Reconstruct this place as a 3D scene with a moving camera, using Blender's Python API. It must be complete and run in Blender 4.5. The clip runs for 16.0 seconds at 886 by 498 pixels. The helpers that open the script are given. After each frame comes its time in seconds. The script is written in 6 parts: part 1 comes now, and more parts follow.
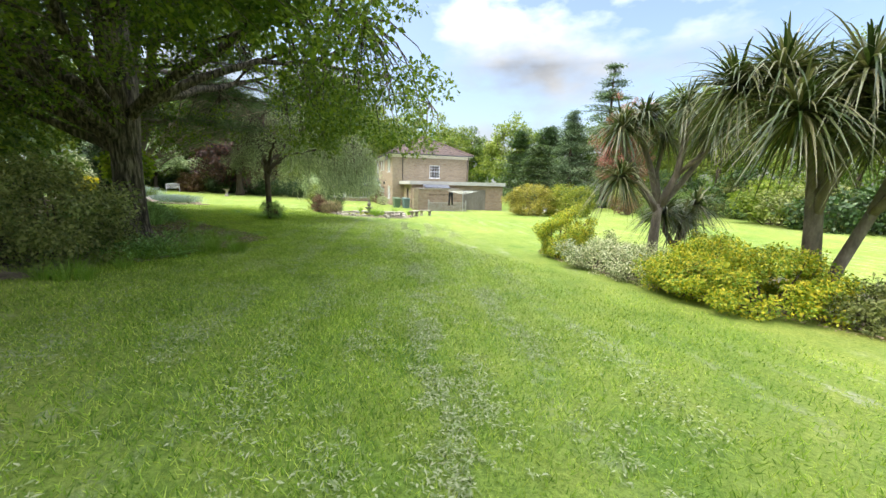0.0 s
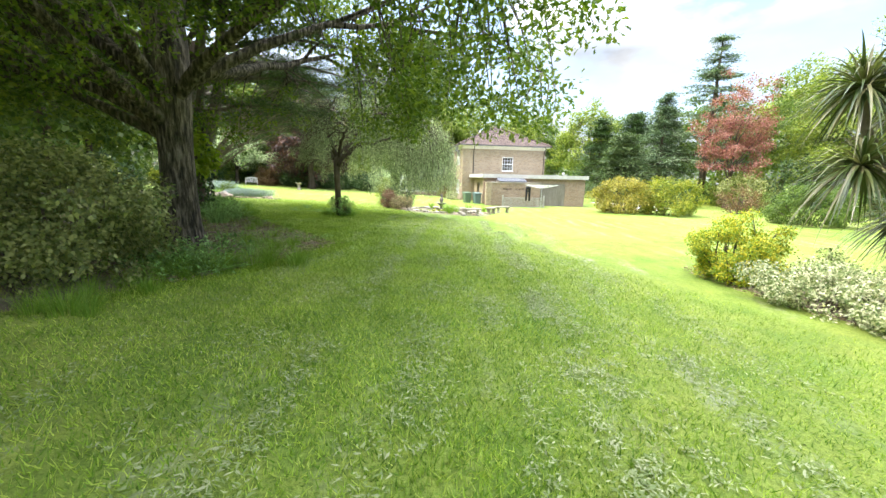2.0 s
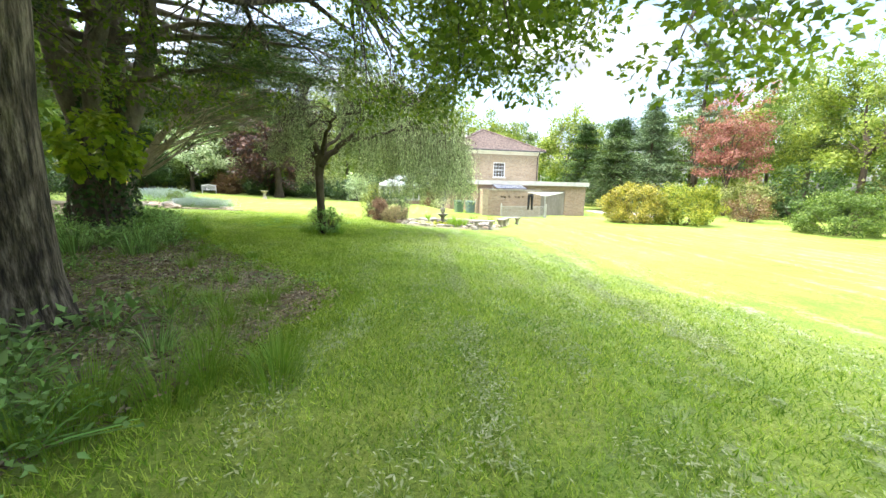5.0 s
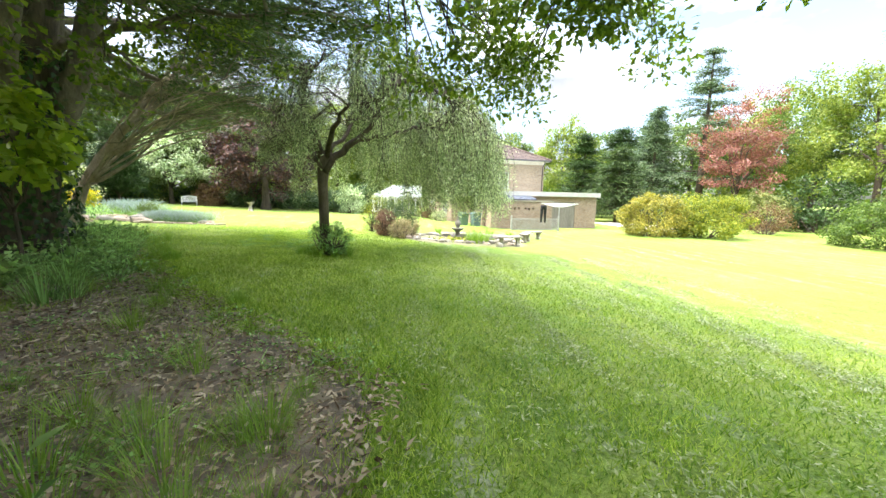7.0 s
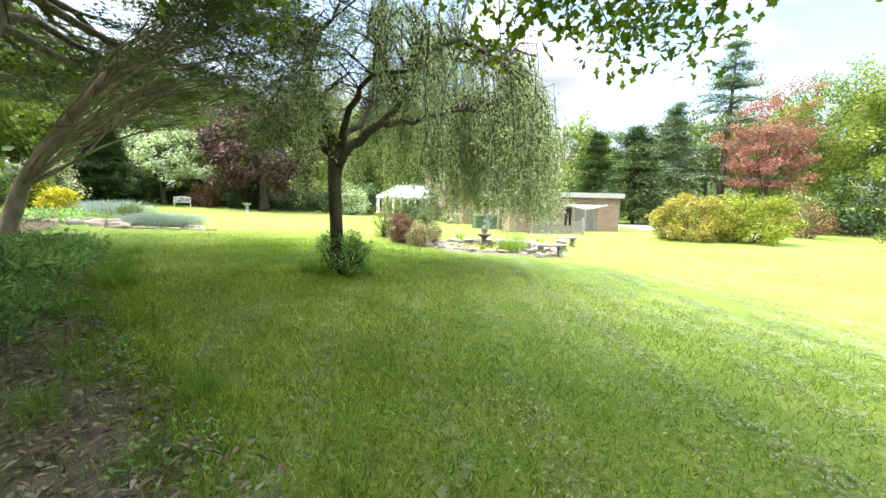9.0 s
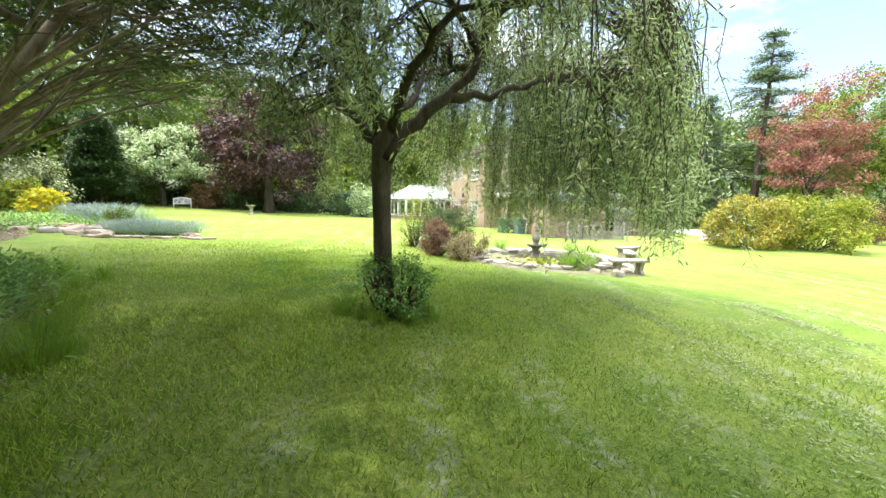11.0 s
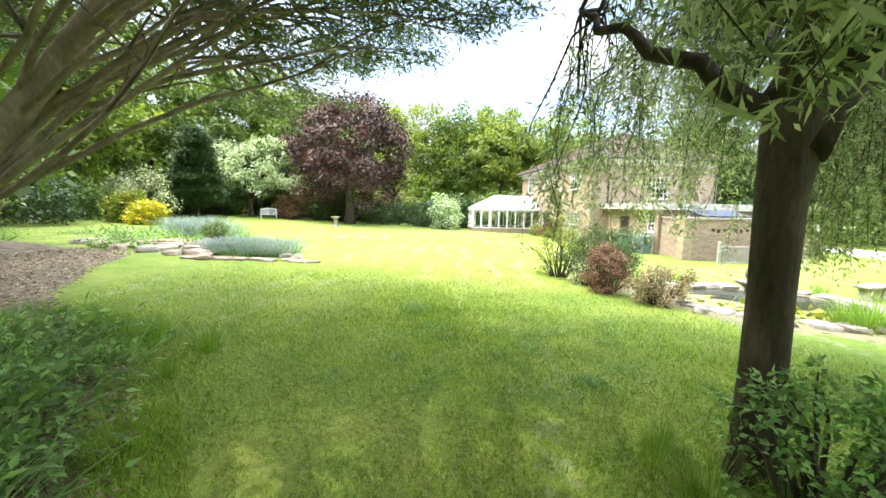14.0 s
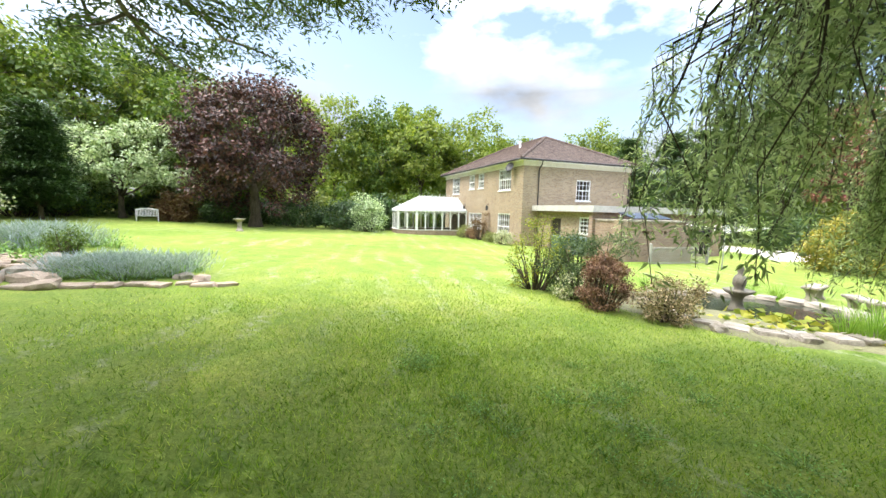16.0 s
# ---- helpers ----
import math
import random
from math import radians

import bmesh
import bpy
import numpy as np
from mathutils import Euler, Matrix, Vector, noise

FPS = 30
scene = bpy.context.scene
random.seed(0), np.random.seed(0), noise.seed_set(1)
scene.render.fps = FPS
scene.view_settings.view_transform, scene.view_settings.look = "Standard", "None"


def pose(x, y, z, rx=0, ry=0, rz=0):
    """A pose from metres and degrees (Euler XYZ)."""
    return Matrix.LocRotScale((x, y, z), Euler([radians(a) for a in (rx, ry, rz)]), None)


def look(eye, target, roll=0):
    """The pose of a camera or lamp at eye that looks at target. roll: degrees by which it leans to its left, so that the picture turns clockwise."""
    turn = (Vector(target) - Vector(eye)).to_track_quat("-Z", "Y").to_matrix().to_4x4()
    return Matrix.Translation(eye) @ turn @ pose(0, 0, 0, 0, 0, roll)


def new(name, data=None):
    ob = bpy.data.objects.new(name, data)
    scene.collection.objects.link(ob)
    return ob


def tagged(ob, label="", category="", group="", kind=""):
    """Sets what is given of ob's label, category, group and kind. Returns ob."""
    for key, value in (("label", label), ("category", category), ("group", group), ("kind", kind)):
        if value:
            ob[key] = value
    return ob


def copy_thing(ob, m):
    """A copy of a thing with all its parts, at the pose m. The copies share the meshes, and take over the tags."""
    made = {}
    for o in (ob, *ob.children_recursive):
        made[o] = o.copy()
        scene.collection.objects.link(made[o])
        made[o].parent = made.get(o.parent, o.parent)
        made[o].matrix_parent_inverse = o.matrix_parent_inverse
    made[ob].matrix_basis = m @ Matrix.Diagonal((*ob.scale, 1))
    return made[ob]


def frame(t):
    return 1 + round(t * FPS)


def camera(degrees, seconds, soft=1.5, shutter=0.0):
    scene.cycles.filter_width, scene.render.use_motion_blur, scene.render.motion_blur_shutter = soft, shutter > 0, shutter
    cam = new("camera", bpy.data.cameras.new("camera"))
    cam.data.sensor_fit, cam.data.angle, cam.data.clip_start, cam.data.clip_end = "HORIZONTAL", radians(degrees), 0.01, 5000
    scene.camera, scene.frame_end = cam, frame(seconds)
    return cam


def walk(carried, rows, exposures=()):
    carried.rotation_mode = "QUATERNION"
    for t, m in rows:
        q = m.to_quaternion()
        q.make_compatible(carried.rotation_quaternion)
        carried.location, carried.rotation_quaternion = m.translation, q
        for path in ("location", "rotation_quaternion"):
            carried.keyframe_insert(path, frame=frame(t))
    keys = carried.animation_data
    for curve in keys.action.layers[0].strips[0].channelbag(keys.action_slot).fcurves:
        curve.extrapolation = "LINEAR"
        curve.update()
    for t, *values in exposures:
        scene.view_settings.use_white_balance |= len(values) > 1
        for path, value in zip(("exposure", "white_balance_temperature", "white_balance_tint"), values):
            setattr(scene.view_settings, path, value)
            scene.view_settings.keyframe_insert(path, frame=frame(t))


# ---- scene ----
cam = camera(99.2, 16.0)
# seconds, eye, yaw, pitch, roll in degrees
ROWS = [
    (0.0, 0.081, 0.049, 1.484, -1.22, -9.49, 1.40),
    (0.5, -0.180, 0.622, 1.481, 4.41, -10.17, 1.41),
    (1.0, -0.392, 1.271, 1.435, 5.79, -10.26, 1.27),
    (1.5, -0.690, 1.844, 1.457, 7.53, -10.60, 1.32),
    (2.0, -0.922, 2.393, 1.461, 8.03, -10.66, 1.31),
    (2.5, -1.232, 2.976, 1.454, 8.14, -10.56, 1.30),
    (3.0, -1.509, 3.547, 1.435, 8.11, -10.51, 1.21),
    (3.5, -1.839, 4.139, 1.431, 7.40, -10.49, 1.32),
    (4.0, -2.205, 4.632, 1.456, 7.13, -10.42, 1.23),
    (4.5, -2.554, 5.199, 1.404, 5.25, -9.98, 1.19),
    (7.0, -4.212, 7.983, 1.279, 1.58, -7.64, 1.12),
    (7.5, -4.418, 8.480, 1.299, 1.54, -7.58, 1.02),
    (8.0, -4.671, 9.057, 1.280, 1.32, -7.65, 1.12),
    (8.5, -4.933, 9.549, 1.282, 1.34, -7.56, 1.12),
    (11.0, -6.458, 12.288, 1.369, 1.83, -7.59, 1.11),
    (11.5, -6.905, 12.769, 1.402, 1.92, -7.50, 1.01),
    (12.0, -7.304, 13.182, 1.441, 6.63, -6.86, 0.97),
    (12.5, -7.709, 13.634, 1.436, 7.13, -6.86, 1.06),
    (13.0, -8.160, 13.976, 1.469, 10.33, -6.67, 1.08),
    (13.5, -8.511, 14.368, 1.451, 10.99, -6.46, 1.17),
    (14.0, -8.939, 14.725, 1.514, 10.72, -6.45, 1.17),
    (14.5, -9.280, 15.076, 1.564, 9.11, -6.43, 1.11),
    (15.0, -9.637, 15.528, 1.557, 4.31, -6.33, 1.14),
    (15.5, -10.013, 15.937, 1.581, 2.82, -6.15, 1.28),
    (16.0, -10.354, 16.415, 1.542, -2.87, -6.09, 1.47),
]


def eye_pose(x, y, z, yaw, pitch, roll):
    return pose(x, y, z, 0, 0, yaw) @ pose(0, 0, 0, 90 + pitch) @ pose(0, 0, 0, 0, 0, roll)


walk(cam, [(r[0], eye_pose(*r[1:])) for r in ROWS], exposures=[(0.0, 1.45), (0.5, 1.65), (2.5, 2.02), (4.5, 2.2), (7.0, 2.25), (8.5, 2.15), (11.0, 1.92), (12.5, 2.1), (14.0, 2.2), (15.0, 2.02), (16.0, 1.65)])

# ---- world and sun ----
SUN_TO = Vector((-0.62, -0.12, 1.0)).normalized()
world = bpy.data.worlds.new("sky")
scene.world = world
world.use_nodes = True
wn, wl = world.node_tree.nodes, world.node_tree.links
wn.clear()
sky = wn.new("ShaderNodeTexSky")
sky.sky_type, sky.sun_disc = "NISHITA", False
sky.sun_elevation = math.asin(SUN_TO.z)
sky.sun_rotation = math.atan2(SUN_TO.x, SUN_TO.y)
sky.air_density, sky.dust_density, sky.ozone_density = 1.0, 4.0, 1.0
bg_sky = wn.new("ShaderNodeBackground")
bg_sky.inputs["Strength"].default_value = 0.13
wl.new(sky.outputs[0], bg_sky.inputs["Color"])
# broken cumulus over the whole sky
tc = wn.new("ShaderNodeTexCoord")
mp = wn.new("ShaderNodeMapping")
mp.inputs["Scale"].default_value = (1.0, 1.0, 2.1)
mp.inputs["Location"].default_value = (0.35, 0.2, 0.1)
wl.new(tc.outputs["Generated"], mp.inputs["Vector"])
cn = wn.new("ShaderNodeTexNoise")
cn.inputs["Scale"].default_value, cn.inputs["Detail"].default_value = 2.6, 7.0
cn.inputs["Roughness"].default_value = 0.52
wl.new(mp.outputs[0], cn.inputs["Vector"])
cr = wn.new("ShaderNodeValToRGB")
cr.color_ramp.elements[0].position, cr.color_ramp.elements[1].position = 0.45, 0.63
wl.new(cn.outputs["Fac"], cr.inputs["Fac"])
cn2 = wn.new("ShaderNodeTexNoise")
cn2.inputs["Scale"].default_value, cn2.inputs["Detail"].default_value = 4.5, 5.0
wl.new(mp.outputs[0], cn2.inputs["Vector"])
cr2 = wn.new("ShaderNodeValToRGB")
cr2.color_ramp.elements[0].position, cr2.color_ramp.elements[1].position = 0.25, 0.75
cr2.color_ramp.elements[0].color, cr2.color_ramp.elements[1].color = (0.42, 0.45, 0.50, 1), (1, 1, 1, 1)
wl.new(cn2.outputs["Fac"], cr2.inputs["Fac"])
bg_cloud = wn.new("ShaderNodeBackground")
bg_cloud.inputs["Strength"].default_value = 2.0
wl.new(cr2.outputs[0], bg_cloud.inputs["Color"])
# overcast sky, brighter overhead than at the horizon; steepened to fill the shade
sep = wn.new("ShaderNodeSeparateXYZ")
wl.new(tc.outputs["Generated"], sep.inputs[0])
up_ = wn.new("ShaderNodeMapRange")
up_.inputs["From Min"].default_value = 0.28
up_.inputs["To Min"].default_value, up_.inputs["To Max"].default_value = 0.36, 6.6
wl.new(sep.outputs["Z"], up_.inputs["Value"])
wl.new(up_.outputs[0], bg_cloud.inputs["Strength"])
wmix = wn.new("ShaderNodeMixShader")
wl.new(cr.outputs[0], wmix.inputs[0])
wl.new(bg_sky.outputs[0], wmix.inputs[1])
wl.new(bg_cloud.outputs[0], wmix.inputs[2])
wout = wn.new("ShaderNodeOutputWorld")
wl.new(wmix.outputs[0], wout.inputs["Surface"])

sun = new("sun", bpy.data.lights.new("sun", "SUN"))
sun.data.energy, sun.data.angle, sun.data.color = 0.92, radians(0.7), (1.0, 0.94, 0.84)
sun.matrix_world = look(SUN_TO * 80, (0, 0, 0))

# ---- materials ----
MATS = {}


def nodes_of(name):
    m = bpy.data.materials.new(name)
    m.use_nodes = True
    t = m.node_tree
    bsdf = next(n for n in t.nodes if n.type == "BSDF_PRINCIPLED")
    out = next(n for n in t.nodes if n.type == "OUTPUT_MATERIAL")
    return m, t, bsdf, out


def ramp(t, fac, stops):
    r = t.nodes.new("ShaderNodeValToRGB")
    while len(r.color_ramp.elements) < len(stops):
        r.color_ramp.elements.new(0.5)
    for e, (p, c) in zip(r.color_ramp.elements, stops):
        e.position, e.color = p, (*c, 1)
    t.links.new(fac, r.inputs["Fac"])
    return r.outputs["Color"]


def tex_noise(t, scale, detail=4.0, rough=0.55, vec=None, stretch=None):
    n = t.nodes.new("ShaderNodeTexNoise")
    n.inputs["Scale"].default_value, n.inputs["Detail"].default_value, n.inputs["Roughness"].default_value = scale, detail, rough
    if vec is None:
        vec = t.nodes.new("ShaderNodeTexCoord").outputs["Object"]
    if stretch:
        mpn = t.nodes.new("ShaderNodeMapping")
        mpn.inputs["Scale"].default_value = stretch
        t.links.new(vec, mpn.inputs["Vector"])
        vec = mpn.outputs[0]
    t.links.new(vec, n.inputs["Vector"])
    return n.outputs["Fac"]


def mix(t, fac, a, b, mode="MIX"):
    n = t.nodes.new("ShaderNodeMix")
    n.data_type, n.blend_type = "RGBA", mode
    for sock, v in ((n.inputs[0], fac), (n.inputs[6], a), (n.inputs[7], b)):
        if isinstance(v, (int, float)):
            sock.default_value = v
        elif isinstance(v, tuple):
            sock.default_value = (*v, 1)
        else:
            t.links.new(v, sock)
    return n.outputs[2]


def bump(t, bsdf, height, strength, dist):
    b = t.nodes.new("ShaderNodeBump")
    b.inputs["Strength"].default_value, b.inputs["Distance"].default_value = strength, dist
    t.links.new(height, b.inputs["Height"])
    t.links.new(b.outputs[0], bsdf.inputs["Normal"])


def surface(name, dark, light, scale=3.0, rough=0.85, fine=40.0, depth=0.004, stretch=None, spec=0.3, metal=0.0):
    """A weathered surface: broad stains and fine grain, with relief."""
    if name in MATS:
        return MATS[name]
    m, t, bsdf, out = nodes_of(name)
    broad = tex_noise(t, scale, 5, 0.6, stretch=stretch)
    grain = tex_noise(t, fine, 3, 0.6, stretch=stretch)
    col = ramp(t, broad, [(0.3, dark), (0.7, light)])
    g = ramp(t, grain, [(0.25, (0.72, 0.72, 0.72)), (0.75, (1.18, 1.18, 1.18))])
    t.links.new(mix(t, 1.0, col, g, "MULTIPLY"), bsdf.inputs["Base Color"])
    bsdf.inputs["Roughness"].default_value, bsdf.inputs["Metallic"].default_value = rough, metal
    bsdf.inputs["Specular IOR Level"].default_value = spec
    bump(t, bsdf, grain, 0.6, depth)
    MATS[name] = m
    return m


def leaf(name, colours, through_light=0.35, rough=0.5, patch=0.35):
    """Leaves: colour varies leaf by leaf and in broad patches; light passes through."""
    if name in MATS:
        return MATS[name]
    m, t, bsdf, out = nodes_of(name)
    geo = t.nodes.new("ShaderNodeNewGeometry")
    n = len(colours)
    col = ramp(t, geo.outputs["Random Per Island"], [((i + 0.5) / n, c) for i, c in enumerate(colours)])
    broad = tex_noise(t, patch, 3, 0.5)
    sh = ramp(t, broad, [(0.3, (0.78, 0.80, 0.75)), (0.7, (1.2, 1.15, 1.1))])
    col = mix(t, 1.0, col, sh, "MULTIPLY")
    t.links.new(col, bsdf.inputs["Base Color"])
    bsdf.inputs["Roughness"].default_value = rough
    bsdf.inputs["Specular IOR Level"].default_value = 0.35
    tr = t.nodes.new("ShaderNodeBsdfTranslucent")
    warm = mix(t, 1.0, col, (1.25, 1.35, 0.7), "MULTIPLY")
    t.links.new(warm, tr.inputs["Color"])
    ms = t.nodes.new("ShaderNodeMixShader")
    ms.inputs[0].default_value = through_light
    t.links.new(bsdf.outputs[0], ms.inputs[1])
    t.links.new(tr.outputs[0], ms.inputs[2])
    t.links.new(ms.outputs[0], out.inputs["Surface"])
    MATS[name] = m
    return m


def brick_mat(name, c1, c2, mortar, bw=0.225, bh=0.075):
    m, t, bsdf, out = nodes_of(name)
    tcn = t.nodes.new("ShaderNodeUVMap")
    b = t.nodes.new("ShaderNodeTexBrick")
    b.inputs["Scale"].default_value = 1.0
    b.inputs["Brick Width"].default_value, b.inputs["Row Height"].default_value = bw, bh
    b.inputs["Mortar Size"].default_value = 0.010
    b.inputs["Color1"].default_value, b.inputs["Color2"].default_value, b.inputs["Mortar"].default_value = (*c1, 1), (*c2, 1), (*mortar, 1)
    t.links.new(tcn.outputs[0], b.inputs["Vector"])
    st = tex_noise(t, 0.7, 5, 0.6)
    st2 = tex_noise(t, 9.0, 3, 0.6, stretch=(1, 1, 2.6))
    col = mix(t, 1.0, b.outputs["Color"], ramp(t, st, [(0.3, (0.85, 0.84, 0.82)), (0.7, (1.1, 1.1, 1.1))]), "MULTIPLY")
    col = mix(t, 1.0, col, ramp(t, st2, [(0.3, (0.5, 0.46, 0.42)), (0.45, (1, 1, 1)), (0.8, (1.2, 1.15, 1.05))]), "MULTIPLY")
    t.links.new(col, bsdf.inputs["Base Color"])
    bsdf.inputs["Roughness"].default_value = 0.9
    bump(t, bsdf, b.outputs["Fac"], -0.5, 0.006)
    return m


def glass_mat(name, tint=(0.75, 0.8, 0.8), rough=0.03):
    m, t, bsdf, out = nodes_of(name)
    bsdf.inputs["Base Color"].default_value = (*tint, 1)
    bsdf.inputs["Roughness"].default_value = rough
    bsdf.inputs["Transmission Weight"].default_value = 1.0
    bsdf.inputs["IOR"].default_value = 1.25
    return m


def plain(name, c, rough=0.6, metal=0.0):
    return surface(name, tuple(v * 0.92 for v in c), tuple(min(1, v * 1.06) for v in c), 1.5, rough, 60, 0.001, None, 0.4, metal)




def lawn_mat():
    m, t, bsdf, out = nodes_of("lawn")
    pos = t.nodes.new("ShaderNodeTexCoord").outputs["Object"]
    broad = tex_noise(t, 0.16, 5, 0.6, pos)
    mid = tex_noise(t, 1.6, 5, 0.65, pos)
    fine = tex_noise(t, 26, 4, 0.7, pos)
    blade = tex_noise(t, 120, 3, 0.7, pos)
    col = ramp(t, broad, [(0.3, (0.142, 0.235, 0.035)), (0.7, (0.27, 0.325, 0.078))])
    col = mix(t, 1.0, col, ramp(t, mid, [(0.3, (0.72, 0.84, 0.72)), (0.55, (1.05, 1.02, 1.0)), (0.75, (1.3, 1.14, 1.2))]), "MULTIPLY")
    col = mix(t, 1.0, col, ramp(t, fine, [(0.3, (0.52, 0.6, 0.5)), (0.7, (1.38, 1.3, 1.4))]), "MULTIPLY")
    col = mix(t, 1.0, col, ramp(t, blade, [(0.3, (0.7, 0.72, 0.65)), (0.7, (1.25, 1.22, 1.2))]), "MULTIPLY")
    # thin, dry clippings left in the mower's tracks
    wv = t.nodes.new("ShaderNodeTexWave")
    wv.inputs["Scale"].default_value, wv.inputs["Distortion"].default_value = 0.35, 5.0
    wv.inputs["Detail"].default_value, wv.inputs["Detail Scale"].default_value = 3, 1.2
    mpn = t.nodes.new("ShaderNodeMapping")
    mpn.inputs["Rotation"].default_value = (0, 0, radians(-6))
    t.links.new(pos, mpn.inputs["Vector"])
    t.links.new(mpn.outputs[0], wv.inputs["Vector"])
    clump = tex_noise(t, 7.0, 5, 0.75, pos)
    tracks = mix(t, 1.0, ramp(t, wv.outputs["Fac"], [(0.6, (0, 0, 0)), (0.95, (1, 1, 1))]), ramp(t, clump, [(0.48, (0, 0, 0)), (0.60, (1, 1, 1))]), "MULTIPLY")
    tracks = mix(t, 1.0, tracks, ramp(t, tex_noise(t, 0.25, 3, 0.5, pos), [(0.45, (0.05, 0.05, 0.05)), (0.62, (0.85, 0.85, 0.85))]), "MULTIPLY")
    col = mix(t, tracks, col, (0.36, 0.37, 0.26))
    t.links.new(col, bsdf.inputs["Base Color"])
    bsdf.inputs["Roughness"].default_value = 0.85
    bsdf.inputs["Specular IOR Level"].default_value = 0.15
    bump(t, bsdf, fine, 0.9, 0.03)
    return m


M_LAWN = lawn_mat()
M_SOIL = surface("soil", (0.09, 0.074, 0.052), (0.27, 0.225, 0.16), 5, 0.95, 55, 0.02)
M_BRICK = brick_mat("house_brick", (0.345, 0.265, 0.175), (0.235, 0.17, 0.11), (0.33, 0.295, 0.24))
M_BRICK_OLD = brick_mat("outhouse_brick", (0.30, 0.21, 0.15), (0.20, 0.135, 0.095), (0.29, 0.255, 0.215))
M_TILE = surface("roof_tile", (0.07, 0.052, 0.046), (0.20, 0.15, 0.13), 4.5, 0.85, 14, 0.02)
M_WHITE = surface("white_paint", (0.70, 0.70, 0.68), (0.82, 0.82, 0.80), 2, 0.5, 40, 0.001)
M_CREAM = surface("cream_board", (0.62, 0.58, 0.48), (0.74, 0.70, 0.60), 2, 0.6, 40, 0.001)
M_GLASS = glass_mat("window_glass")
def oak_bark():
    m, t, bsdf, out = nodes_of("oak_bark_furrowed")
    ridge = tex_noise(t, 1.0, 4, 0.6, stretch=(17, 17, 3.2))
    fine = tex_noise(t, 1.0, 3, 0.6, stretch=(60, 60, 14))
    moss = tex_noise(t, 1.4, 4, 0.6)
    col = ramp(t, ridge, [(0.38, (0.022, 0.017, 0.012)), (0.5, (0.085, 0.068, 0.05)), (0.64, (0.24, 0.20, 0.155))])
    col = mix(t, 1.0, col, ramp(t, fine, [(0.3, (0.75, 0.75, 0.75)), (0.7, (1.2, 1.2, 1.2))]), "MULTIPLY")
    col = mix(t, ramp(t, moss, [(0.55, (0, 0, 0)), (0.75, (0.6, 0.6, 0.6))]), col, (0.10, 0.12, 0.04))
    t.links.new(col, bsdf.inputs["Base Color"])
    bsdf.inputs["Roughness"].default_value = 0.95
    bump(t, bsdf, ridge, 1.0, 0.10)
    return m


M_BARK_OAK = oak_bark()
M_BARK = surface("bark", (0.05, 0.04, 0.03), (0.15, 0.12, 0.09), 7, 0.95, 35, 0.02, (1, 1, 0.3))
M_BARK_PALE = surface("pale_bark", (0.24, 0.195, 0.145), (0.5, 0.42, 0.32), 6, 0.95, 35, 0.02, (1, 1, 0.4))
M_BARK_DARK = surface("dark_bark", (0.035, 0.028, 0.02), (0.12, 0.095, 0.07), 8, 0.95, 40, 0.02, (1, 1, 0.3))
M_BARK_GREY = surface("grey_bark", (0.10, 0.085, 0.07), (0.26, 0.22, 0.18), 6, 0.95, 35, 0.02, (1, 1, 0.4))
M_STONE = surface("weathered_stone", (0.20, 0.18, 0.15), (0.42, 0.38, 0.32), 5, 0.9, 45, 0.01)
M_SLAB = surface("sandstone_slab", (0.30, 0.23, 0.18), (0.46, 0.38, 0.30), 3, 0.9, 45, 0.006)
M_DARKMETAL = plain("black_plastic", (0.02, 0.02, 0.022), 0.45)
M_ROOFFELT = surface("flat_roof_felt", (0.36, 0.37, 0.38), (0.50, 0.51, 0.52), 1.5, 0.85, 40, 0.003)

# ---- building tools ----


def ground(x, y):
    """The lawn's height: a gentle fall towards the house, level beyond."""
    p = -0.053 - 0.0396 * x - 0.0222 * y
    p = -0.83 + math.log1p(math.exp(max(-60, min(60, (p + 0.83) * 4)))) / 4
    return 0.6 - math.log1p(math.exp(max(-60, min(60, (0.6 - p) * 4)))) / 4


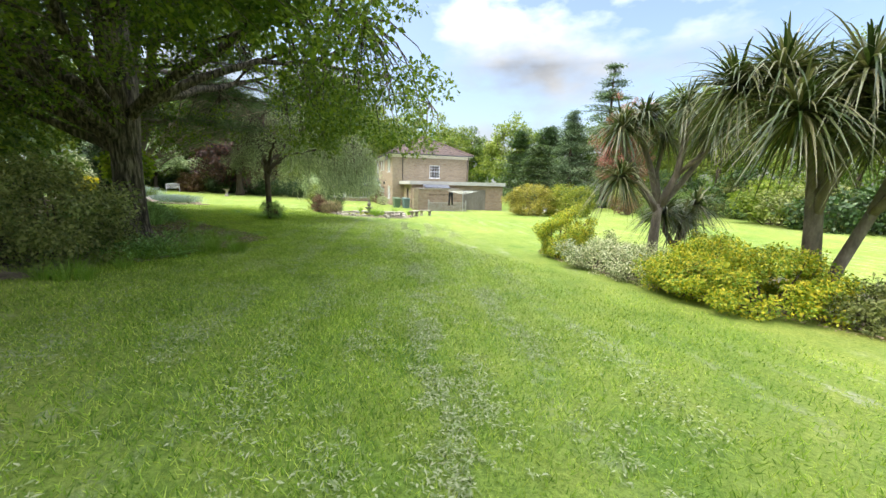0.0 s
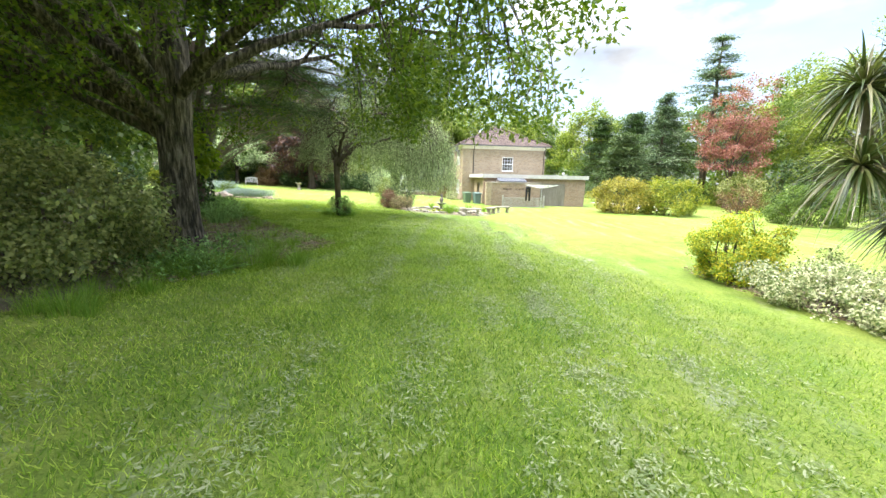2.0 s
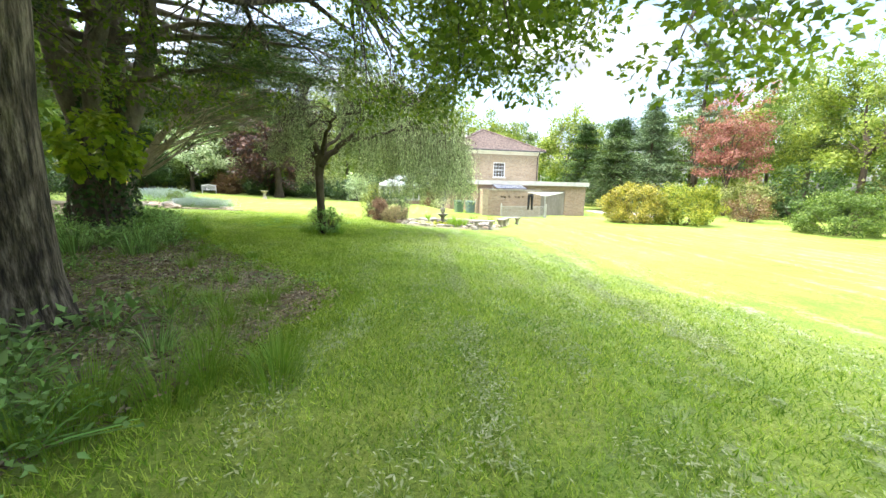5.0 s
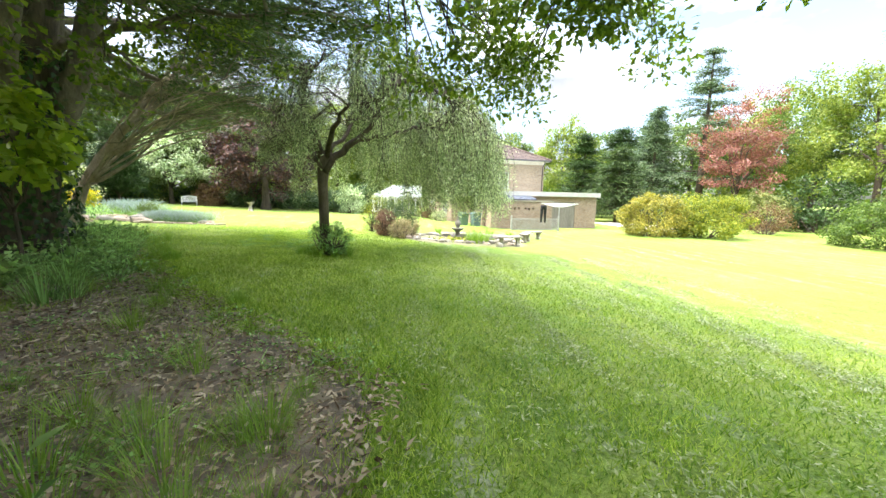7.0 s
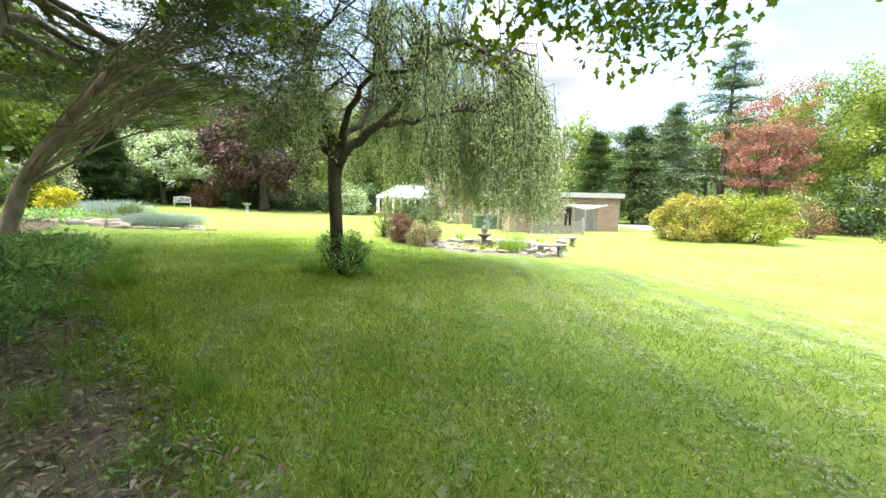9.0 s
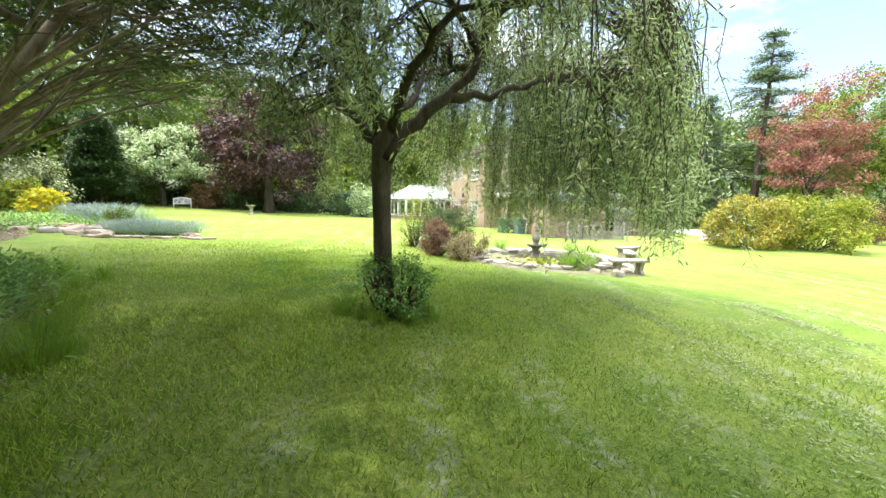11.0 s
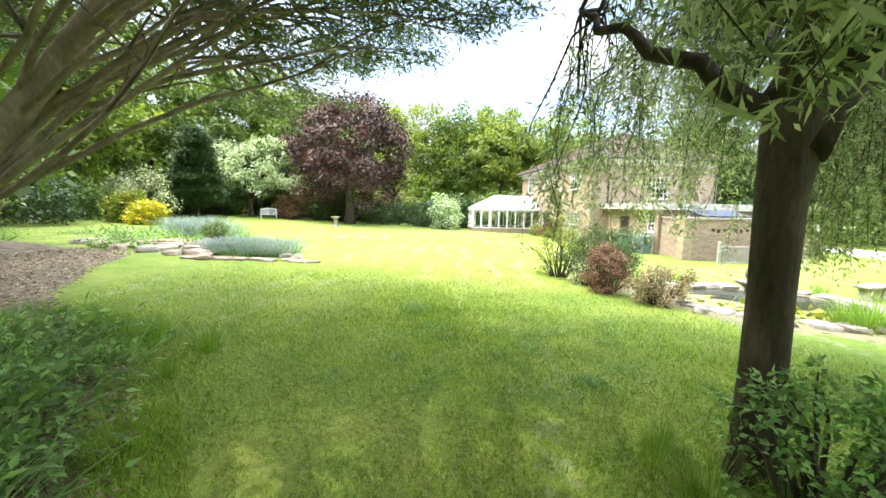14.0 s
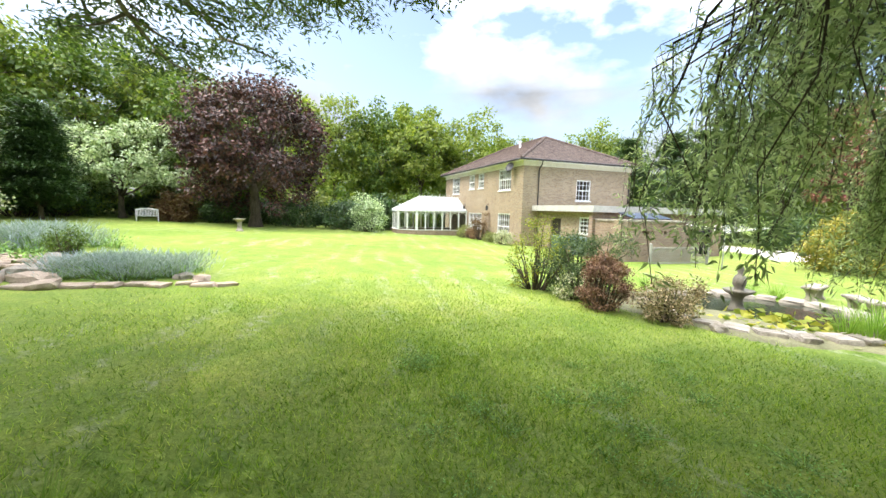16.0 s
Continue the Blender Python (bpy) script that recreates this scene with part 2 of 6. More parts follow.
class Geo:
    """Collects vertices and faces for one mesh."""

    def __init__(self):
        self.v, self.f, self.n = [], [], 0

    def add(self, verts, faces):
        self.v.append(np.asarray(verts, dtype=np.float64).reshape(-1, 3))
        self.f += [tuple(i + self.n for i in f) for f in faces]
        self.n += len(self.v[-1])
        return self

    def box(self, x0, x1, y0, y1, z0, z1):
        v = [(x, y, z) for z in (z0, z1) for y in (y0, y1) for x in (x0, x1)]
        return self.add(v, [(0, 2, 3, 1), (4, 5, 7, 6), (0, 1, 5, 4), (2, 6, 7, 3), (0, 4, 6, 2), (1, 3, 7, 5)])

    def tube(self, pts, radii, sides=8, flute=0.0, cap=True):
        pts = [Vector(p) for p in pts]
        rings, side = [], Vector((1, 0, 0))
        for i, p in enumerate(pts):
            d = (pts[min(i + 1, len(pts) - 1)] - pts[max(i - 1, 0)])
            d = d.normalized() if d.length > 1e-9 else Vector((0, 0, 1))
            side = side - d * side.dot(d)
            if side.length < 1e-4:
                side = d.orthogonal()
            side.normalize()
            up = d.cross(side)
            for k in range(sides):
                a = 2 * math.pi * k / sides
                r = radii[i] * (1 + flute * math.sin(a * 5 + i * 0.7))
                rings.append(p + side * (r * math.cos(a)) + up * (r * math.sin(a)))
        fs = [(i * sides + k, i * sides + (k + 1) % sides, (i + 1) * sides + (k + 1) % sides, (i + 1) * sides + k)
              for i in range(len(pts) - 1) for k in range(sides)]
        if cap:
            fs += [tuple(range(sides - 1, -1, -1)), tuple((len(pts) - 1) * sides + k for k in range(sides))]
        return self.add([tuple(r) for r in rings], fs)

    def lathe(self, profile, sides=16, at=(0, 0, 0)):
        v = [(at[0] + r * math.cos(2 * math.pi * k / sides), at[1] + r * math.sin(2 * math.pi * k / sides), at[2] + z) for r, z in profile for k in range(sides)]
        f = [(i * sides + k, i * sides + (k + 1) % sides, (i + 1) * sides + (k + 1) % sides, (i + 1) * sides + k) for i in range(len(profile) - 1) for k in range(sides)]
        f += [tuple(range(sides - 1, -1, -1)), tuple((len(profile) - 1) * sides + k for k in range(sides))]
        return self.add(v, f)

    def mesh(self, name, smooth=False):
        me = bpy.data.meshes.new(name)
        me.from_pydata(np.concatenate(self.v).tolist(), [], self.f)
        if smooth:
            me.polygons.foreach_set("use_smooth", np.ones(len(me.polygons), dtype=bool))
        me.update()
        return me


def thing(name, at, label, category, group="", kind="", turn=0.0):
    ob = new(name)
    ob.empty_display_size = 0.2
    ob.matrix_world = pose(*at, 0, 0, turn)
    return tagged(ob, label, category, group, kind)


def part(name, geo, material, parent, label="", smooth=False, uv=False):
    me = geo.mesh(name, smooth) if isinstance(geo, Geo) else geo
    me.materials.append(material)
    if uv:
        box_uv(me)
    ob = new(name, me)
    ob.parent = parent
    if label:
        ob["label"] = label
    return ob


def box_uv(me):
    """Wall coordinates in metres: along the wall, and up."""
    lay = me.uv_layers.new(name="wall")
    for p in me.polygons:
        n = p.normal
        for li in p.loop_indices:
            c = me.vertices[me.loops[li].vertex_index].co
            if abs(n.z) > 0.7:
                lay.data[li].uv = (c.x, c.y)
            else:
                lay.data[li].uv = (c.y, c.z) if abs(n.x) > abs(n.y) else (c.x, c.z)


rng = np.random.default_rng(7)

SHAPES = {
    # along, across, lift; faces
    "broad": (np.array([(0, 0, 0), (0.35, 0.5, 0.06), (1, 0, -0.08), (0.35, -0.5, 0.06)]), [(0, 3, 2), (0, 2, 1)]),
    "oak": (np.array([(0, 0, 0), (0.22, 0.22, 0.03), (0.45, 0.20, 0.02), (0.62, 0.5, 0.05), (0.80, 0.26, 0.0), (1, 0, -0.08),
                      (0.80, -0.26, 0.0), (0.62, -0.5, 0.05), (0.45, -0.20, 0.02), (0.22, -0.22, 0.03)]),
            [(0, 9, 8, 2, 1), (8, 7, 6, 4, 3, 2), (6, 5, 4)]),
    "narrow": (np.array([(0, 0, 0), (0.4, 0.5, 0.0), (1, 0, -0.12), (0.4, -0.5, 0.0)]), [(0, 3, 2), (0, 2, 1)]),
    "blade": (np.array([(0, 0.5, 0), (0, -0.5, 0), (1, 0, 0.0)]), [(0, 1, 2)]),
}


def unit(a):
    return a / np.maximum(np.linalg.norm(a, axis=1, keepdims=True), 1e-9)


def leaf_mesh(name, P, D, N, L, W, shape="broad"):
    """One mesh of many leaves: base points, directions, normals, lengths and widths."""
    tv, tf = SHAPES[shape]
    n, k = len(P), len(tv)
    D = unit(D)
    S = unit(np.cross(N, D))
    N = np.cross(D, S)
    L, W = np.broadcast_to(L, (n,))[:, None, None], np.broadcast_to(W, (n,))[:, None, None]
    V = P[:, None] + D[:, None] * (tv[:, 0][None, :, None] * L) + S[:, None] * (tv[:, 1][None, :, None] * W) + N[:, None] * (tv[:, 2][None, :, None] * L)
    me = bpy.data.meshes.new(name)
    me.vertices.add(n * k)
    me.vertices.foreach_set("co", V.reshape(-1).astype(np.float32))
    idx = np.concatenate([np.array(f) for f in tf])
    lens = np.array([len(f) for f in tf])
    loops = (np.arange(n)[:, None] * k + idx[None]).reshape(-1)
    me.loops.add(len(loops))
    me.loops.foreach_set("vertex_index", loops.astype(np.int32))
    starts = np.concatenate([[0], np.cumsum(lens)[:-1]])
    me.polygons.add(n * len(tf))
    me.polygons.foreach_set("loop_start", (np.arange(n)[:, None] * len(idx) + starts[None]).reshape(-1).astype(np.int32))
    me.update(calc_edges=True)
    return me


def sphere_dirs(n):
    return unit(rng.normal(size=(n, 3)))


def clump_leaves(name, centres, per, spread, L, W, shape="broad", droop=0.2, flat=0.6, out_from=None):
    """Leaves scattered round cluster centres; normals lean up and outwards."""
    centres = np.asarray(centres)
    n = len(centres) * per
    C = np.repeat(centres, per, axis=0)
    off = sphere_dirs(n) * (rng.random((n, 1)) ** 0.45) * np.asarray(spread)
    P = C + off
    D = unit(off + rng.normal(size=(n, 3)) * 0.7 * np.mean(spread) + np.array([0, 0, -droop * np.mean(spread)]))
    N = rng.normal(size=(n, 3)) * flat + np.array([0, 0, 1.0])
    if out_from is not None:
        N = N + unit(P - np.asarray(out_from)) * 0.8
    sz = 0.7 + 0.6 * rng.random(n)
    return leaf_mesh(name, P, D, N, L * sz, W * sz, shape)


def crown_points(n, centre, radii, lump=0.3, shell=0.55, low=-1.0, seed=0.0):
    """Cluster centres in a lumpy crown, most of them near its skin."""
    d = sphere_dirs(n * 3)
    d = d[d[:, 2] > low][:n]
    k = np.array([noise.noise(Vector(q * 1.9) + Vector((seed, seed * 2, 0))) for q in d])
    r = (1 + lump * 1.6 * k) * (shell + (1 - shell) * rng.random(len(d)) ** 0.6)
    return np.asarray(centre) + d * r[:, None] * np.asarray(radii)


def bent(a, b, sag=0.0, wob=0.1, n=6):
    a, b = np.asarray(a, float), np.asarray(b, float)
    ln = np.linalg.norm(b - a)
    out = []
    ph = rng.normal(size=3) * wob * ln
    for i in range(n + 1):
        s = i / n
        p = a + (b - a) * s + np.array([0, 0, sag * ln]) * math.sin(math.pi * s) + ph * math.sin(math.pi * s) * 0.6
        out.append(p + rng.normal(size=3) * wob * ln * 0.12 * (0 < i < n))
    return out


def broad_tree(name, x, y, label, height, crown_c, crown_r, trunk_r, bark, leaves, n_clump=160, per=60, L=0.18, W=0.12, spread=0.7,
               n_limb=8, fork=0.35, shape="broad", lump=0.3, low=-0.8, lean=(0, 0), category="tree", group="", droop=0.25, shell=0.5, twigs=True):
    """A tree: tapered trunk, limbs out into the crown, twigs to the clumps, and leaves."""
    z = ground(x, y)
    ob = thing(name, (x, y, z), label, category, group)
    top = np.array([lean[0], lean[1], height * fork])
    g = Geo()
    path = bent((0, 0, -0.15), top, 0, 0.03, 6)
    g.tube(path, [trunk_r * (1.5 if i == 0 else 1.12 if i == 1 else 1 - 0.06 * i) for i in range(7)], 12, 0.05)
    part("trunk", g, bark, ob, smooth=True)
    cc, cr_ = np.array(crown_c, float), np.array(crown_r, float)
    pts = crown_points(n_clump, cc, cr_, lump, shell, low, x + y)
    g = Geo()
    nodes = [top]
    ends = crown_points(n_limb, cc, cr_ * 0.72, 0.1, 0.8, -0.35, x)
    for e in ends:
        b = bent(top * (0.75 + 0.25 * rng.random()), e, 0.06, 0.10, 6)
        r0 = trunk_r * (0.32 + 0.2 * rng.random())
        g.tube(b, [r0 * (1 - 0.14 * i) for i in range(7)], 7)
        nodes += b[2:]
    nodes = np.array(nodes)
    if twigs:
        for q in pts[::2]:
            j = np.argmin(np.linalg.norm(nodes - q, axis=1) + 0.3 * np.linalg.norm(nodes - top, axis=1) * 0.2)
            g.tube(bent(nodes[j], q, 0.05, 0.08, 3), [trunk_r * 0.09, trunk_r * 0.07, trunk_r * 0.05, trunk_r * 0.02], 4, cap=False)
    part("branchwork", g, bark, ob, smooth=True)
    part("crown", clump_leaves("crown", pts, per, (spread, spread, spread * 0.7), L, W, shape, droop, 0.6, cc), leaves, ob)
    return ob


def bush(name, x, y, label, rx, ry, h, leaves, n_clump=70, per=60, L=0.09, W=0.06, spread=0.28, turn=0.0, shape="broad", category="shrub", group="", lump=0.3, bark=None, droop=0.1, shell=0.6):
    """A shrub: stems from the ground and a lumpy mass of leaves down to it."""
    z = ground(x, y)
    ob = thing(name, (x, y, z), label, category, group, turn=turn)
    pts = crown_points(n_clump, (0, 0, h * 0.42), (rx - spread * 0.5, ry - spread * 0.5, h * 0.58 - spread * 0.3), lump, shell, -0.75, x * 3 + y)
    pts[:, 2] = np.maximum(pts[:, 2], 0.10)
    g = Geo()
    for q in pts[:: max(1, n_clump // 24)]:
        g.tube(bent((q[0] * 0.25, q[1] * 0.25, -0.05), q, 0.05, 0.10, 4), [0.022, 0.018, 0.014, 0.010, 0.005], 5, cap=False)
    part("stemwork", g, bark or M_BARK, ob, smooth=True)
    part("foliage", clump_leaves("foliage", pts, per, (spread, spread, spread * 0.85), L, W, shape, droop, 0.8, (0, 0, h * 0.3)), leaves, ob)
    return ob


# leaf colours
LF_OAK = leaf("oak_leaf", [(0.0663, 0.116, 0.0145), (0.102, 0.169, 0.0218), (0.145, 0.209, 0.0264), (0.194, 0.252, 0.0362)], 0.45)
LF_MID = leaf("tree_leaf", [(0.0643, 0.116, 0.0253), (0.103, 0.174, 0.031), (0.155, 0.221, 0.0422)], 0.35)
LF_LIGHT = leaf("spring_leaf", [(0.13, 0.192, 0.0306), (0.19, 0.256, 0.0418), (0.26, 0.309, 0.0557)], 0.4)
LF_DARK = leaf("dark_leaf", [(0.027, 0.06, 0.018), (0.045, 0.0975, 0.027), (0.075, 0.135, 0.0375)], 0.15, 0.4)
LF_CEDAR = leaf("cedar_needle", [(0.0347, 0.0696, 0.0288), (0.0607, 0.103, 0.0353), (0.105, 0.153, 0.048)], 0.25)
LF_BLUE = leaf("blue_cedar_needle", [(0.084, 0.14, 0.084), (0.126, 0.196, 0.112), (0.182, 0.252, 0.14)], 0.2)
LF_WILLOW = leaf("willow_pear_leaf", [(0.149, 0.213, 0.109), (0.276, 0.345, 0.196), (0.437, 0.506, 0.322), (0.644, 0.701, 0.529)], 0.4)
LF_COPPER = leaf("copper_beech_leaf", [(0.03, 0.02, 0.02), (0.055, 0.032, 0.032), (0.09, 0.048, 0.045), (0.15, 0.068, 0.058)], 0.15)
LF_RED = leaf("red_maple_leaf", [(0.22, 0.075, 0.08), (0.34, 0.13, 0.14), (0.26, 0.16, 0.10), (0.42, 0.20, 0.20)], 0.4)
LF_BLOSSOM = leaf("silver_leaf", [(0.213, 0.305, 0.136), (0.457, 0.547, 0.365), (0.62, 0.70, 0.52)], 0.3)
LF_GOLD = leaf("golden_leaf", [(0.276, 0.331, 0.0276), (0.497, 0.469, 0.0414), (0.759, 0.58, 0.0414)], 0.35)
LF_OLIVEGOLD = leaf("olive_gold_leaf", [(0.168, 0.18, 0.036), (0.284, 0.266, 0.0495), (0.399, 0.332, 0.054)], 0.3)
LF_LIME = leaf("lime_leaf", [(0.111, 0.166, 0.0208), (0.221, 0.273, 0.0312), (0.354, 0.351, 0.0416)], 0.35)
LF_GOLDLIME = leaf("gold_tipped_leaf", [(0.14, 0.24, 0.028), (0.28, 0.38, 0.038), (0.42, 0.46, 0.045), (0.62, 0.52, 0.045)], 0.35)
LF_VARIEG = leaf("variegated_leaf", [(0.13, 0.195, 0.065), (0.286, 0.351, 0.169), (0.546, 0.559, 0.39), (0.715, 0.702, 0.546)], 0.25)
LF_OLIVE = leaf("olive_leaf", [(0.123, 0.157, 0.0527), (0.211, 0.246, 0.0789), (0.334, 0.351, 0.14)], 0.3)
LF_BRONZE = leaf("bronze_leaf", [(0.10, 0.05, 0.025), (0.17, 0.10, 0.05), (0.24, 0.17, 0.09)], 0.3)
LF_BROWN = leaf("brown_shrub_leaf", [(0.11, 0.055, 0.035), (0.20, 0.11, 0.07), (0.31, 0.19, 0.13)], 0.2)
LF_BUFF = leaf("dried_flower_leaf", [(0.19, 0.19, 0.09), (0.33, 0.26, 0.16), (0.45, 0.36, 0.24)], 0.25)
LF_STRAP = leaf("cordyline_leaf", [(0.03, 0.052, 0.014), (0.06, 0.088, 0.026), (0.105, 0.125, 0.05), (0.17, 0.165, 0.09)], 0.2, 0.28)
LF_HERB = leaf("herb_leaf", [(0.115, 0.212, 0.072), (0.208, 0.318, 0.115), (0.346, 0.578, 0.232)], 0.45)
LF_LAV = leaf("lavender_leaf", [(0.22, 0.299, 0.297), (0.33, 0.414, 0.459), (0.396, 0.46, 0.621)], 0.25)
LF_GRASS = leaf("grass_blade", [(0.11, 0.212, 0.021), (0.21, 0.338, 0.038), (0.315, 0.445, 0.065), (0.46, 0.54, 0.135)], 0.4, 0.6, 1.3)

# ---- ground ----


def spaced():
    """Grid lines, close together round the walk and wide apart far off."""
    a = [-900, -500, -300, -200, -140, -100, -80, -64]
    return a + list(np.arange(-52, 53, 1.0)) + [64, 80, 100, 140, 200, 300, 500, 900]


def build_ground():
    xs = [v - 6 for v in spaced()]
    ys = [v + 22 for v in spaced()]
    g = Geo()
    v = []
    for yy in ys:
        for xx in xs:
            bumpy = 0.02 * noise.noise(Vector((xx * 0.35, yy * 0.35, 3.1))) if abs(xx + 6) < 53 and abs(yy - 22) < 53 else 0
            v.append((xx, yy, ground(xx, yy) + bumpy))
    n = len(xs)
    g.add(v, [(j * n + i, j * n + i + 1, (j + 1) * n + i + 1, (j + 1) * n + i) for j in range(len(ys) - 1) for i in range(n - 1)])
    me = g.mesh("ground", True)
    me.materials.append(M_LAWN)
    return tagged(new("ground", me), "mown green lawn falling gently towards the house", "lawn", kind="structure")


build_ground()

# ---- the house ----
HOUSE = (-4.431, 39.385, -0.83)
HOUSE_TURN = 16.13
HW, HD, HE, HR = 8.26, 14.14, 5.46, 7.75


def wall_boxes(g, a0, a1, z0, z1, d0, d1, holes, along="x"):
    """A wall with openings cut right through it."""
    ca = sorted({a0, a1, *[h[0] for h in holes], *[h[1] for h in holes]})
    cz = sorted({z0, z1, *[h[2] for h in holes], *[h[3] for h in holes]})
    na, nz = len(ca), len(cz)

    def solid(i, j):
        if not (0 <= i < na - 1 and 0 <= j < nz - 1):
            return False
        x, z = (ca[i] + ca[i + 1]) / 2, (cz[j] + cz[j + 1]) / 2
        return not any(h[0] < x < h[1] and h[2] < z < h[3] for h in holes)
    v = [((a, d, z) if along == "x" else (d, a, z)) for d in (d0, d1) for z in cz for a in ca]

    def at(i, j, k):
        return (k * nz + j) * na + i
    f = []
    for i in range(na - 1):
        for j in range(nz - 1):
            if solid(i, j):
                f += [(at(i, j, 0), at(i + 1, j, 0), at(i + 1, j + 1, 0), at(i, j + 1, 0)), (at(i, j, 1), at(i, j + 1, 1), at(i + 1, j + 1, 1), at(i + 1, j, 1))]
                if not solid(i - 1, j):
                    f.append((at(i, j, 0), at(i, j + 1, 0), at(i, j + 1, 1), at(i, j, 1)))
                if not solid(i + 1, j):
                    f.append((at(i + 1, j, 0), at(i + 1, j, 1), at(i + 1, j + 1, 1), at(i + 1, j + 1, 0)))
                if not solid(i, j - 1):
                    f.append((at(i, j, 0), at(i, j, 1), at(i + 1, j, 1), at(i + 1, j, 0)))
                if not solid(i, j + 1):
                    f.append((at(i, j + 1, 0), at(i + 1, j + 1, 0), at(i + 1, j + 1, 1), at(i, j + 1, 1)))
    if along != "x":
        f = [tuple(reversed(q)) for q in f]
    return g.add(v, f)


def window(parent, a0, a1, z0, z1, plane, along, outward, cols=4, rows=4, sash=True):
    """A white sash window with glazing bars, panes and a sill, in its opening."""
    def bx(g, p0, p1, q0, q1, e0, e1):
        lo, hi = sorted((plane + outward * e0, plane + outward * e1))
        return g.box(p0, p1, lo, hi, q0, q1) if along == "x" else g.box(lo, hi, p0, p1, q0, q1)
    w = 0.07
    g = Geo()
    bx(g, a0, a0 + w, z0, z1, -0.12, -0.03), bx(g, a1 - w, a1, z0, z1, -0.12, -0.03)
    bx(g, a0 + w, a1 - w, z1 - w, z1, -0.12, -0.03), bx(g, a0 + w, a1 - w, z0, z0 + w, -0.12, -0.03)
    win = part("window", g, M_WHITE, parent, "white painted wooden window")
    g = Geo()
    for i in range(1, cols):
        c = a0 + (a1 - a0) * i / cols
        wide = 0.035 if cols > 4 and i % 3 == 0 else 0.016
        bx(g, c - wide, c + wide, z0 + w, z1 - w, -0.105, -0.055)
    for j in range(1, rows):
        c = z0 + (z1 - z0) * j / rows
        wide = 0.035 if sash and j == rows // 2 else 0.016
        bx(g, a0 + w, a1 - w, c - wide, c + wide, -0.10, -0.05)
    part("glazing_bars", g, M_WHITE, win)
    p = part("pane", bx(Geo(), a0 + w, a1 - w, z0 + w, z1 - w, -0.085, -0.079), M_GLASS, win)
    p.visible_shadow = False
    part("window_sill", bx(Geo(), a0 - 0.05, a1 + 0.05, z0 - 0.06, z0, -0.12, 0.05), M_WHITE, win)
    return win


def hip_roof(ob, w, d, z, ridge, over, mat):
    """A hipped roof with rows of tiles stepping up, and ridge and hip tiles."""
    x0, x1, y0, y1 = -over, w + over, -over, d + over
    half = (x1 - x0) / 2
    r0, r1 = (w / 2, y0 + half, ridge), (w / 2, y1 - half, ridge)
    rows = 26

    def lerp(a, b, s):
        return tuple(a[i] + (b[i] - a[i]) * s for i in range(3))
    planes = [((x0, y0, z), (x1, y0, z), r0, r0), ((x1, y0, z), (x1, y1, z), r0, r1), ((x1, y1, z), (x0, y1, z), r1, r1), ((x0, y1, z), (x0, y0, z), r1, r0)]
    for a, b, c, e in planes:
        v, f = [], []
        for k in range(rows + 1):
            p, q = lerp(a, c, k / rows), lerp(b, e, k / rows)
            for lift in (0.0, 0.03):
                v += [(p[0], p[1], p[2] + lift), (q[0], q[1], q[2] + lift)]
            f.append((4 * k, 4 * k + 1, 4 * k + 3, 4 * k + 2))
            if k < rows:
                f.append((4 * k + 2, 4 * k + 3, 4 * k + 5, 4 * k + 4))
        roof = part("roof_slope", Geo().add(v, f), mat, ob, "brown clay tiled roof slope")
    for a, b in ((( x0, y0, z), r0), ((x1, y0, z), r0), ((x0, y1, z), r1), ((x1, y1, z), r1), (r0, r1)):
        n = 24
        g = Geo()
        for i in range(n):
            p, q = lerp(a, b, i / n), lerp(a, b, (i + 1.08) / n)
            g.tube([(p[0], p[1], p[2] + 0.03), (q[0], q[1], q[2] + 0.03)], [0.115, 0.095], 8)
        part("ridge_tiles", g, mat, roof)
    return roof


